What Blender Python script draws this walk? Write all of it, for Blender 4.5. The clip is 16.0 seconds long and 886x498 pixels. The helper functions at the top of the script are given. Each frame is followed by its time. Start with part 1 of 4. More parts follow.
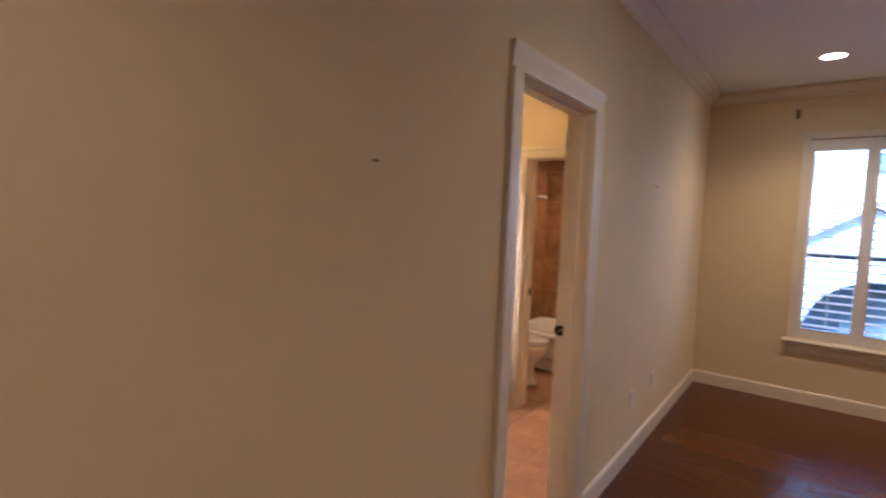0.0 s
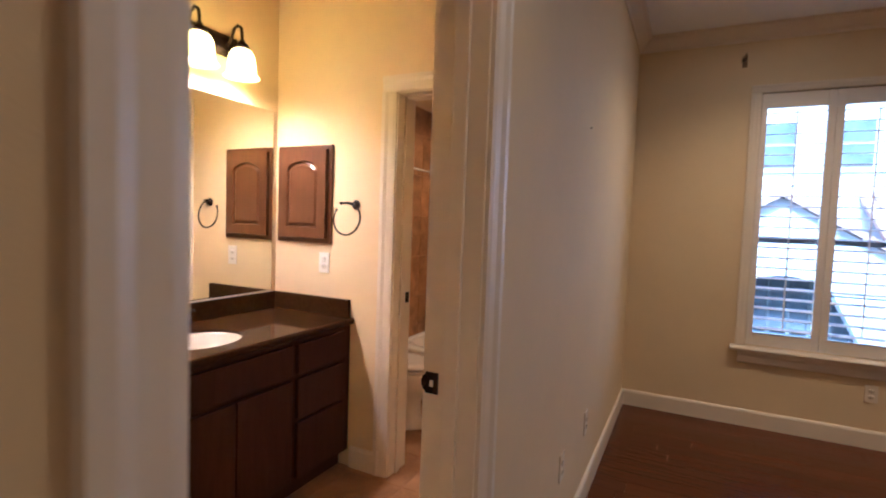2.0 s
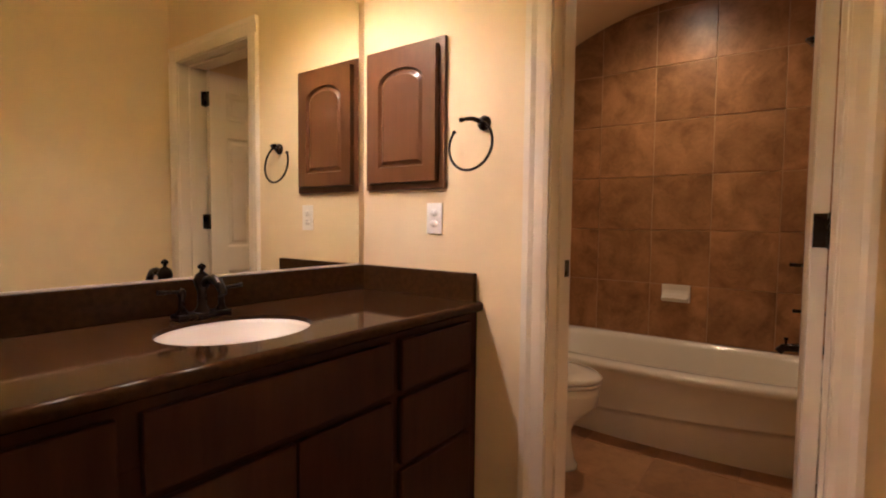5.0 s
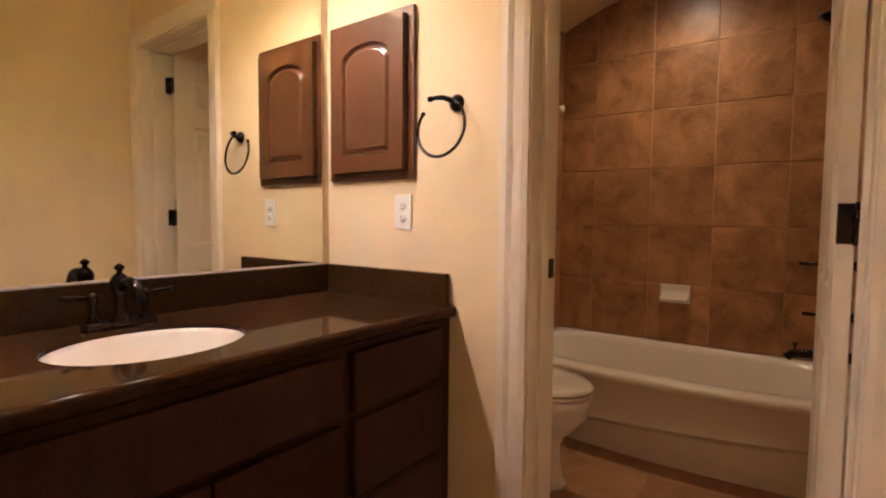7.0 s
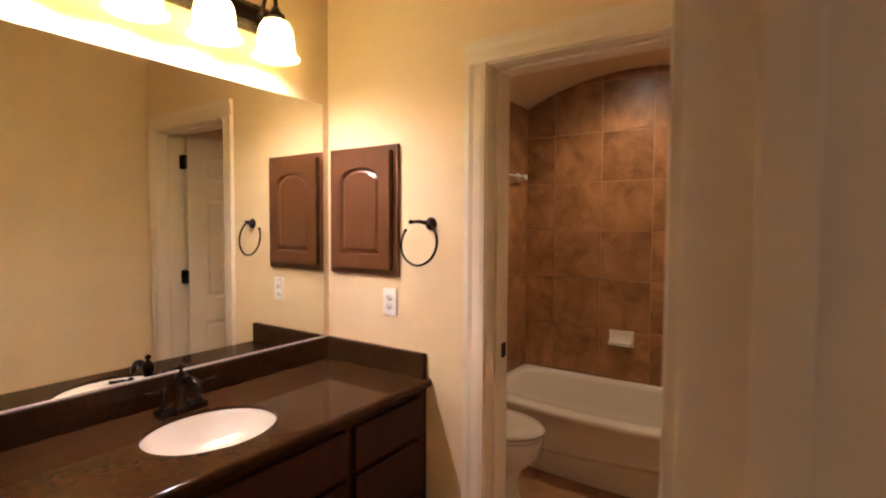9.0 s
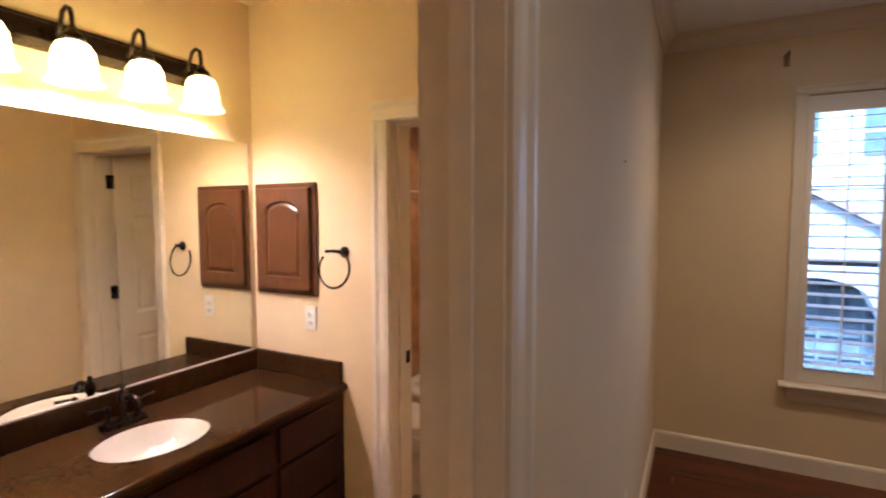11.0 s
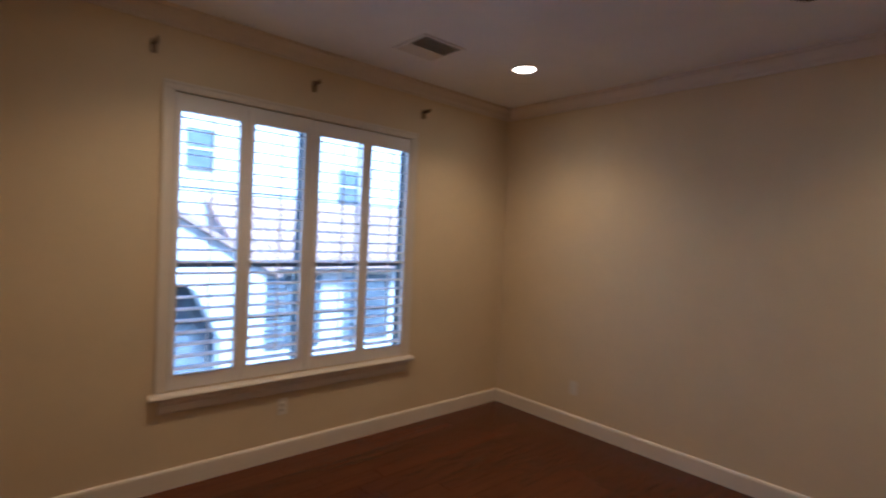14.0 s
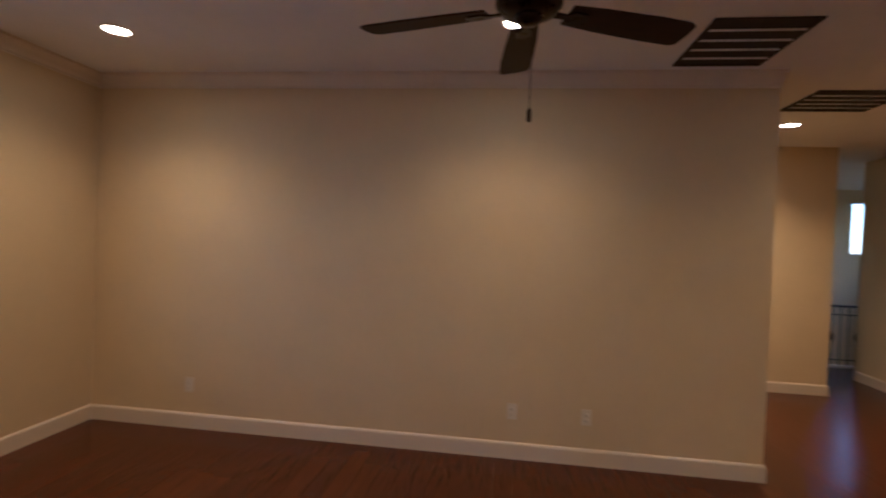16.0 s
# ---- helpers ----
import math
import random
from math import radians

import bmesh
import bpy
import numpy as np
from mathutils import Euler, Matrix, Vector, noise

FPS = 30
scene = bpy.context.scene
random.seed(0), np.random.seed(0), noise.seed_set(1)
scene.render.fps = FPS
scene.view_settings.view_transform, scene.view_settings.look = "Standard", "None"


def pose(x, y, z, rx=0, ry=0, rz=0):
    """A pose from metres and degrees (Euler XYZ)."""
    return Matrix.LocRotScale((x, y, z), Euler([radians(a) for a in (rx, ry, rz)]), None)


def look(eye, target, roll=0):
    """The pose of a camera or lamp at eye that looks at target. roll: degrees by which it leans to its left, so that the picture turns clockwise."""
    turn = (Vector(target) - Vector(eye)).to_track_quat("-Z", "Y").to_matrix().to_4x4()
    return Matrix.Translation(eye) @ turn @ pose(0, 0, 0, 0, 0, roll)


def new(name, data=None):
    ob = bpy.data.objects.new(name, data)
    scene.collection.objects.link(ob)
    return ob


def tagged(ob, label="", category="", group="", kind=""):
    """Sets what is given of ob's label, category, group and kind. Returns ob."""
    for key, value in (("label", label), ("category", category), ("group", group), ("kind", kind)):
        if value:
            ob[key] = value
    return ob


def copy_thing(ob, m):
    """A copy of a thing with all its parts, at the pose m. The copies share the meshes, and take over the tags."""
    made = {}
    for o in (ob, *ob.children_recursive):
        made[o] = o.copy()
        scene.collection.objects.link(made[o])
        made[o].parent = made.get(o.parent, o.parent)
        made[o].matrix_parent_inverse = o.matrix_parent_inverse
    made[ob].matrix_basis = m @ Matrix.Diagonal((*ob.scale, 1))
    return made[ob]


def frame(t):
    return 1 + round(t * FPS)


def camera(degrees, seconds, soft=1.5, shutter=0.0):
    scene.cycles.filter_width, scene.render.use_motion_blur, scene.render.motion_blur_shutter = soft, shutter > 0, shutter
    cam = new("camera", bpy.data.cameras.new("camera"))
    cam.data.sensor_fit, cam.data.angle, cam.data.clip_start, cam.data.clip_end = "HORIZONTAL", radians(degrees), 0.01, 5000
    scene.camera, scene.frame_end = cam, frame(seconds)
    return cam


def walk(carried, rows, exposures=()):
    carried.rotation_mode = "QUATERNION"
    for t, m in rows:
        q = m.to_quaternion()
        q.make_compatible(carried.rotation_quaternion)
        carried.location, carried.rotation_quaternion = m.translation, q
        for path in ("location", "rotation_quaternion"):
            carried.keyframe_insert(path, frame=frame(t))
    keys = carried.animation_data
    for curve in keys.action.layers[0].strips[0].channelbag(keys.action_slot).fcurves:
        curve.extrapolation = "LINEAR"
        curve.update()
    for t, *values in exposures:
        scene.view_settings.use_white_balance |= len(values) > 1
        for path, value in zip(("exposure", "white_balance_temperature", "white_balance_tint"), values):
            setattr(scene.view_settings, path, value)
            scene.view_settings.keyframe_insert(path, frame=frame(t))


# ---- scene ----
cam = camera(83.3, 16.0, 2.0, 0.6)
PATH = [
    (0, (-0.042, 0.525, 1.574), (-1.236, 2.123, 1.432), 2.2),
    (0.5, (-0.158, 0.879, 1.562), (-1.136, 2.618, 1.428), 2.4),
    (1, (-0.296, 1.256, 1.507), (-1.198, 3.038, 1.387), 2.2),
    (1.5, (-0.389, 1.597, 1.465), (-1.278, 3.385, 1.344), 2.1),
    (2, (-0.525, 1.866, 1.386), (-1.409, 3.656, 1.273), 2.0),
    (2.5, (-0.692, 2.12, 1.302), (-1.595, 3.901, 1.187), 1.7),
    (3, (-0.862, 2.303, 1.245), (-1.808, 4.06, 1.123), 1.5),
    (3.5, (-1.018, 2.445, 1.192), (-2.062, 4.148, 1.086), 1.5),
    (4, (-1.114, 2.48, 1.155), (-2.251, 4.122, 1.049), 1.2),
    (6.5, (-1.31, 2.812, 1.099), (-2.501, 4.415, 0.99), 0.4),
    (7, (-1.28, 2.823, 1.103), (-2.458, 4.435, 0.986), 0.5),
    (7.5, (-1.242, 2.788, 1.101), (-2.404, 4.411, 0.983), 0.5),
    (8, (-1.198, 2.731, 1.16), (-2.337, 4.371, 1.045), 0.5),
    (8.5, (-1.107, 2.604, 1.315), (-2.235, 4.252, 1.216), 0.4),
    (11, (-0.697, 2.242, 1.622), (-1.608, 4.018, 1.489), -0.1),
    (11.5, (-0.663, 2.312, 1.625), (-1.205, 4.232, 1.489), 0.8),
    (12, (-0.652, 2.457, 1.621), (-0.875, 4.44, 1.487), 1.2),
    (12.5, (-0.633, 2.58, 1.629), (-0.508, 4.572, 1.507), 1.8),
    (13, (-0.693, 2.687, 1.627), (-0.18, 4.617, 1.516), 2.5),
    (13.5, (-0.774, 2.737, 1.614), (0.155, 4.505, 1.525), 2.8),
    (14, (-0.874, 2.747, 1.577), (0.455, 4.24, 1.524), 2.7),
    (14.5, (-0.926, 2.696, 1.573), (0.679, 3.889, 1.532), 2.5),
    (15, (-0.946, 2.707, 1.571), (0.85, 3.585, 1.534), 2.4),
    (15.5, (-0.926, 2.687, 1.565), (0.995, 3.246, 1.539), 2.5),
    (16, (-0.898, 2.623, 1.562), (1.085, 2.884, 1.534), 2.3),
]
walk(cam, [(t, look(eye, target, roll)) for t, eye, target, roll in PATH], [(0, 2.72, 4250, 9), (2, 2.52, 4300, 9), (3, 2.2, 4350, 8), (4, 2.05, 4500, 6), (8.5, 2.15, 4450, 6), (11, 2.3, 4300, 7), (12.5, 2.38, 4200, 6), (14, 2.05, 4300, 8), (15, 2.0, 4400, 10), (16, 2.2, 4600, 13)])

# ---- light ----
world = bpy.data.worlds.new("sky")
scene.world = world
world.use_nodes = True
wn = world.node_tree.nodes
sky = wn.new("ShaderNodeTexSky")
sky.sky_type, sky.sun_disc = "NISHITA", False
sky.sun_elevation, sky.sun_rotation = radians(48), radians(200)
world.node_tree.links.new(sky.outputs[0], wn["Background"].inputs[0])
wn["Background"].inputs[1].default_value = 0.15
sun = new("sun", bpy.data.lights.new("sun", "SUN"))
sun.data.energy, sun.data.angle, sun.data.color = 3.0, radians(14), (1.0, 0.99, 0.97)
sun.matrix_world = look((0, -20, 30), (6, 6, 0))
WARM, BULB, TUBWARM = (1.0, 0.578, 0.235), (1.0, 0.672, 0.55), (1.0, 0.575, 0.24)
CAN_WATTS, TUB_WATTS, BULB_WATTS = 12.3, 14.5, 2.85


def lamp(name, kind, place, watts, colour, target=None, **more):
    ob = new(name, bpy.data.lights.new(name, kind))
    ob.data.energy, ob.data.color = watts, colour
    ob.matrix_world = look(place, target) if target else Matrix.Translation(place)
    if kind == "SPOT":
        ob.data.spot_size, ob.data.spot_blend, ob.data.shadow_soft_size = radians(more.get("cone", 110)), 1.0, 0.06
    if kind == "POINT":
        ob.data.shadow_soft_size = more.get("size", 0.03)
    return ob


# ---- materials ----
def material(name, colour, rough=0.6, metal=0.0, var=0.08, scale=6.0, bump=0.0, bump_scale=120.0, coat=0.0, random_var=0.0, stretch=None, second=None, spec=0.5, distort=0.0):
    """A procedural surface: base colour varied at two scales, fine relief, and roughness that varies a little."""
    m = bpy.data.materials.new(name)
    m.use_nodes = True
    nt = m.node_tree
    b = nt.nodes["Principled BSDF"]
    tc = nt.nodes.new("ShaderNodeTexCoord")
    src = tc.outputs["Object"]
    if stretch:
        mp = nt.nodes.new("ShaderNodeMapping")
        mp.inputs["Scale"].default_value = stretch
        nt.links.new(src, mp.inputs[0])
        src = mp.outputs[0]
    info = nt.nodes.new("ShaderNodeObjectInfo")
    n1, n2 = nt.nodes.new("ShaderNodeTexNoise"), nt.nodes.new("ShaderNodeTexNoise")
    for n, s, d in ((n1, scale, 5), (n2, scale * 7, 3)):
        n.noise_dimensions = "4D"
        n.inputs["Scale"].default_value, n.inputs["Detail"].default_value = s, d
        n.inputs["Distortion"].default_value = distort
        nt.links.new(src, n.inputs["Vector"])
        mul = nt.nodes.new("ShaderNodeMath")
        mul.operation = "MULTIPLY"
        mul.inputs[1].default_value = 40.0 if random_var else 0.0
        nt.links.new(info.outputs["Random"], mul.inputs[0])
        nt.links.new(mul.outputs[0], n.inputs["W"])
    mix = nt.nodes.new("ShaderNodeMix")
    mix.data_type = "RGBA"
    lo = second or tuple(c * (1 - var) for c in colour)
    hi = colour if second else tuple(min(1, c * (1 + var)) for c in colour)
    mix.inputs[6].default_value, mix.inputs[7].default_value = (*lo, 1), (*hi, 1)
    ramp = nt.nodes.new("ShaderNodeMapRange")
    ramp.inputs[1].default_value, ramp.inputs[2].default_value = 0.3, 0.7
    add = nt.nodes.new("ShaderNodeMath")
    add.operation = "MULTIPLY_ADD"
    add.inputs[1].default_value = 0.3
    nt.links.new(n2.outputs[0], add.inputs[0])
    sub = nt.nodes.new("ShaderNodeMath")
    sub.operation = "SUBTRACT"
    sub.inputs[1].default_value = 0.15
    nt.links.new(n1.outputs[0], sub.inputs[0])
    nt.links.new(sub.outputs[0], add.inputs[2])
    nt.links.new(add.outputs[0], ramp.inputs[0])
    nt.links.new(ramp.outputs[0], mix.inputs[0])
    out = mix.outputs[2]
    if random_var:
        hsv = nt.nodes.new("ShaderNodeHueSaturation")
        mr = nt.nodes.new("ShaderNodeMapRange")
        mr.inputs[3].default_value, mr.inputs[4].default_value = 1 - random_var, 1 + random_var
        nt.links.new(info.outputs["Random"], mr.inputs[0])
        nt.links.new(mr.outputs[0], hsv.inputs["Value"])
        nt.links.new(out, hsv.inputs["Color"])
        out = hsv.outputs[0]
    nt.links.new(out, b.inputs["Base Color"])
    rr = nt.nodes.new("ShaderNodeMapRange")
    rr.inputs[3].default_value, rr.inputs[4].default_value = max(0.02, rough - 0.05), min(1, rough + 0.05)
    nt.links.new(n1.outputs[0], rr.inputs[0])
    nt.links.new(rr.outputs[0], b.inputs["Roughness"])
    b.inputs["Metallic"].default_value, b.inputs["Coat Weight"].default_value = metal, coat
    b.inputs["Specular IOR Level"].default_value = spec
    b.inputs["Coat Roughness"].default_value = 0.08
    if bump:
        bn, bp = nt.nodes.new("ShaderNodeTexNoise"), nt.nodes.new("ShaderNodeBump")
        bn.inputs["Scale"].default_value, bn.inputs["Detail"].default_value = bump_scale, 3
        bp.inputs["Strength"].default_value, bp.inputs["Distance"].default_value = bump, 0.004
        nt.links.new(src, bn.inputs["Vector"])
        nt.links.new(bn.outputs[0], bp.inputs["Height"])
        nt.links.new(bp.outputs[0], b.inputs["Normal"])
    return m


def glowing(name, colour, strength, base=(0.9, 0.85, 0.75)):
    m = bpy.data.materials.new(name)
    m.use_nodes = True
    b = m.node_tree.nodes["Principled BSDF"]
    b.inputs["Base Color"].default_value = (*base, 1)
    b.inputs["Emission Color"].default_value = (*colour, 1)
    b.inputs["Emission Strength"].default_value = strength
    return m


PAINT = material("wall_paint", (0.70, 0.56, 0.338), 0.75, var=0.03, scale=2.5, bump=0.12, bump_scale=220)
BATHPAINT = material("bath_paint", (0.75, 0.595, 0.345), 0.7, var=0.03, scale=2.5, bump=0.14, bump_scale=220)
CEIL = material("ceiling_paint", (0.81, 0.79, 0.77), 0.85, var=0.03, scale=2, bump=0.15, bump_scale=180)
CROWNPAINT = material("crown_paint", (0.71, 0.62, 0.50), 0.5, var=0.02, scale=5)
TRIM = material("trim_paint", (0.75, 0.66, 0.53), 0.38, var=0.02, scale=5)
WOODFLOOR = material("dark_wood_floor", (0.088, 0.0235, 0.0055), 0.24, var=0.16, scale=3.0, bump=0.05, bump_scale=60, random_var=0.16, spec=0.22, stretch=(1.2, 14, 14), coat=0.05)
CABINET = material("dark_stained_wood", (0.046, 0.0175, 0.008), 0.42, spec=0.06, var=0.2, scale=3, bump=0.03, bump_scale=50, stretch=(12, 12, 1.4))
MEDWOOD = material("red_brown_wood", (0.098, 0.037, 0.0105), 0.30, var=0.14, scale=3, bump=0.025, bump_scale=50, stretch=(12, 12, 1.4), coat=0.3)
STONE = material("dark_brown_stone", (0.036, 0.0155, 0.0045), 0.06, var=0.22, scale=60, spec=0.06)
TILE = material("brown_slate_tile", (0.44, 0.222, 0.078), 0.36, scale=3.4, bump=0.25, bump_scale=18, random_var=0.13, second=(0.17, 0.077, 0.023), distort=1.6)
FLOORTILE = material("tan_floor_tile", (0.43, 0.225, 0.09), 0.42, scale=2.6, bump=0.15, bump_scale=20, random_var=0.10, second=(0.21, 0.10, 0.036), distort=1.2)
FLOORGROUT = material("floor_grout", (0.33, 0.19, 0.10), 0.9, var=0.12, scale=20, bump=0.2)
ALMOND = material("almond_plastic", (0.74, 0.66, 0.54), 0.45, var=0.02, scale=8)
SHUTTER = material("shutter_paint", (0.79, 0.73, 0.66), 0.4, var=0.02, scale=5)
GROUT = material("grout", (0.46, 0.28, 0.14), 0.9, var=0.12, scale=20, bump=0.2)
PORCELAIN = material("white_porcelain", (0.72, 0.655, 0.56), 0.10, var=0.01, scale=3, coat=0.5)
BRONZE = material("oil_rubbed_bronze", (0.022, 0.014, 0.011), 0.28, metal=0.85, var=0.3, scale=25)
PLASTIC = material("white_plastic", (0.80, 0.76, 0.70), 0.4, var=0.02, scale=8)
DARKSLOT = material("slot_shade", (0.02, 0.017, 0.015), 0.7, var=0.2, scale=20)
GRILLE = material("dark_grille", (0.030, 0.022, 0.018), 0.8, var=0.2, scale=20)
FANWOOD = material("dark_fan_blade", (0.030, 0.013, 0.008), 0.5, spec=0.15, var=0.25, scale=4, stretch=(2, 12, 12))
BROWNMETAL = material("brown_bracket_metal", (0.19, 0.115, 0.065), 0.45, metal=0.3, var=0.2, scale=25)
SLOTGREY = material("register_shadow", (0.36, 0.35, 0.34), 0.8, var=0.1, scale=20)
IRON = material("black_iron", (0.02, 0.018, 0.016), 0.45, metal=0.7, var=0.2, scale=20)
STUCCO = material("pale_stucco", (0.58, 0.585, 0.585), 0.9, var=0.05, scale=3, bump=0.3, bump_scale=60)
ROOFTILE = material("clay_roof_tile", (0.36, 0.25, 0.20), 0.85, var=0.22, scale=3, random_var=0.12, bump=0.2, bump_scale=40)
DARKFRAME = material("dark_window_frame", (0.16, 0.18, 0.20), 0.5, var=0.2, scale=10)
BLUEPANE = material("dark_pane", (0.11, 0.13, 0.15), 0.15, var=0.3, scale=2)
GREY = material("grey_wood_and_porch_shade", (0.17, 0.20, 0.24), 0.7, var=0.25, scale=4)
GROUND = material("ground_concrete", (0.42, 0.41, 0.39), 0.9, var=0.15, scale=0.6, bump=0.2)
LENS = glowing("can_lens", (1.0, 0.75, 0.45), 9.0)
SHADEGLASS = glowing("lit_shade_glass", (1.0, 0.60, 0.12), 2.4)
MIRROR = bpy.data.materials.new("mirror")
MIRROR.use_nodes = True
mb = MIRROR.node_tree.nodes["Principled BSDF"]
mb.inputs["Base Color"].default_value, mb.inputs["Metallic"].default_value, mb.inputs["Roughness"].default_value = (0.79, 0.78, 0.67, 1), 1.0, 0.015
GLASS = bpy.data.materials.new("window_glass")
GLASS.use_nodes = True
gb = GLASS.node_tree.nodes["Principled BSDF"]
gb.inputs["Base Color"].default_value, gb.inputs["Transmission Weight"].default_value, gb.inputs["Roughness"].default_value, gb.inputs["IOR"].default_value = (0.93, 0.97, 1.0, 1), 1.0, 0.0, 1.02


# ---- building helpers ----
def box(bm, x0, x1, y0, y1, z0, z1, bevel=0.0, m=None):
    """Adds a box, with its edges rounded by bevel and moved by m, to a bmesh."""
    t = bmesh.new()
    bmesh.ops.create_cube(t, size=1)
    for v in t.verts:
        v.co = Vector(((x0 + x1) / 2 + v.co.x * (x1 - x0), (y0 + y1) / 2 + v.co.y * (y1 - y0), (z0 + z1) / 2 + v.co.z * (z1 - z0)))
    if bevel:
        bmesh.ops.bevel(t, geom=t.edges[:], offset=bevel, segments=2, affect="EDGES", profile=0.6)
    add(bm, t, m)
    return bm


def add(bm, t, m=None):
    """Moves the bmesh t by m and joins it to bm."""
    vs = {}
    for v in t.verts:
        vs[v] = bm.verts.new(m @ v.co if m else v.co)
    for f in t.faces:
        try:
            g = bm.faces.new([vs[v] for v in f.verts])
            g.smooth = f.smooth
        except ValueError:
            pass
    t.free()


def lathe(bm, profile, m=None, steps=24, squash=1.0):
    """Adds a turned shape, profile rows (radius, height), about z."""
    t = bmesh.new()
    rings = []
    for r, z in profile:
        if r < 1e-5:
            rings.append([t.verts.new((0, 0, z))])
        else:
            rings.append([t.verts.new((r * math.cos(2 * math.pi * k / steps), squash * r * math.sin(2 * math.pi * k / steps), z)) for k in range(steps)])
    for a, b in zip(rings, rings[1:]):
        for k in range(steps):
            q = [a[k % len(a)], a[(k + 1) % len(a)], b[(k + 1) % len(b)], b[k % len(b)]]
            q = list(dict.fromkeys(q))
            if len(q) > 2:
                t.faces.new(q).smooth = True
    add(bm, t, m)
    return bm


def tube(bm, points, r, sides=10, taper=None):
    """Adds a round bar through points."""
    t = bmesh.new()
    pts = [Vector(p) for p in points]
    rings, up = [], Vector((0.13, 0.27, 0.95)).normalized()
    for i, p in enumerate(pts):
        d = (pts[min(i + 1, len(pts) - 1)] - pts[max(i - 1, 0)]).normalized()
        u = d.cross(up).normalized()
        w = d.cross(u)
        rad = r if taper is None else r + (taper - r) * i / (len(pts) - 1)
        rings.append([t.verts.new(p + rad * (u * math.cos(2 * math.pi * k / sides) + w * math.sin(2 * math.pi * k / sides))) for k in range(sides)])
    for a, b in zip(rings, rings[1:]):
        for k in range(sides):
            t.faces.new((a[k], a[(k + 1) % sides], b[(k + 1) % sides], b[k])).smooth = True
    t.faces.new(rings[0][::-1])
    t.faces.new(rings[-1])
    add(bm, t)
    return bm


def extrude(bm, outline, axis, a0, a1):
    """Adds a prism: outline rows are (u, v) across the axis 'x', 'y' or 'z', from a0 to a1."""
    put = {"x": lambda u, v, a: (a, u, v), "y": lambda u, v, a: (u, a, v), "z": lambda u, v, a: (u, v, a)}[axis]
    t = bmesh.new()
    lo = [t.verts.new(put(u, v, a0)) for u, v in outline]
    hi = [t.verts.new(put(u, v, a1)) for u, v in outline]
    n = len(outline)
    for k in range(n):
        t.faces.new((lo[k], lo[(k + 1) % n], hi[(k + 1) % n], hi[k]))
    t.faces.new(lo[::-1])
    t.faces.new(hi)
    bmesh.ops.recalc_face_normals(t, faces=t.faces[:])
    add(bm, t)
    return bm


def mesh_of(name, bm, mat):
    bmesh.ops.recalc_face_normals(bm, faces=bm.faces[:])
    me = bpy.data.meshes.new(name)
    bm.to_mesh(me)
    bm.free()
    me.materials.append(mat)
    return me


def part(name, bm, mat, parent=None, label=""):
    """Links a bmesh as one mesh object, under a thing or a part where one is given."""
    ob = new(name, mesh_of(name, bm, mat))
    ob.parent = parent
    return tagged(ob, label)


def thing(name, label, category, place=(0, 0, 0), group="", rz=0.0):
    ob = new(name)
    ob.matrix_world = pose(*place, 0, 0, rz)
    return tagged(ob, label, category, group)


def structure(name, bm, mat, label=""):
    return tagged(part(name, bm, mat), label, "", "", "structure")


def wall(name, axis, c0, c1, a0, a1, z0, z1, mat, holes=(), label=""):
    """A wall with thickness c0 to c1 that runs along axis from a0 to a1, with holes (b0, b1, low, high) right through it."""
    us = sorted({a0, a1, *[h[0] for h in holes], *[h[1] for h in holes]})
    vs = sorted({z0, z1, *[h[2] for h in holes], *[h[3] for h in holes]})
    us, vs = [u for u in us if a0 <= u <= a1], [v for v in vs if z0 <= v <= z1]

    def solid(i, j):
        if not (0 <= i < len(us) - 1 and 0 <= j < len(vs) - 1):
            return False
        u, v = (us[i] + us[i + 1]) / 2, (vs[j] + vs[j + 1]) / 2
        return not any(h[0] < u < h[1] and h[2] < v < h[3] for h in holes)

    bm, made = bmesh.new(), {}

    def vert(i, j, c):
        if (i, j, c) not in made:
            made[i, j, c] = bm.verts.new((c, us[i], vs[j]) if axis == "y" else (us[i], c, vs[j]))
        return made[i, j, c]

    for i in range(len(us) - 1):
        for j in range(len(vs) - 1):
            if not solid(i, j):
                continue
            for c in (c0, c1):
                bm.faces.new([vert(i, j, c), vert(i + 1, j, c), vert(i + 1, j + 1, c), vert(i, j + 1, c)])
            for di, dj, e in ((-1, 0, ((i, j), (i, j + 1))), (1, 0, ((i + 1, j), (i + 1, j + 1))), (0, -1, ((i, j), (i + 1, j))), (0, 1, ((i, j + 1), (i + 1, j + 1)))):
                if not solid(i + di, j + dj):
                    (p, q), (r, s) = e
                    bm.faces.new([vert(p, q, c0), vert(r, s, c0), vert(r, s, c1), vert(p, q, c1)])
    return structure(name, bm, mat, label)


# ---- the plan ----
XW, XB = -0.940, -1.060          # wall between bedroom and bathroom
YN = 5.968                       # window wall
XE = 2.770                       # far bedroom wall
ZC, ZB = 2.80, 2.67              # ceilings
YC, YC2 = 4.080, 4.255           # wall between vanity room and tub room
XM = -2.730                      # vanity wall
YT = 5.975                       # tile face behind the tub
XTL, XTR = -2.610, -1.090        # tile faces at the tub's ends
D0, D1, DH = 2.174, 2.905, 2.09  # bathroom doorway
T0, T1, TH = -1.900, -1.182, 2.03  # tub room doorway
SOUTH = -1.860

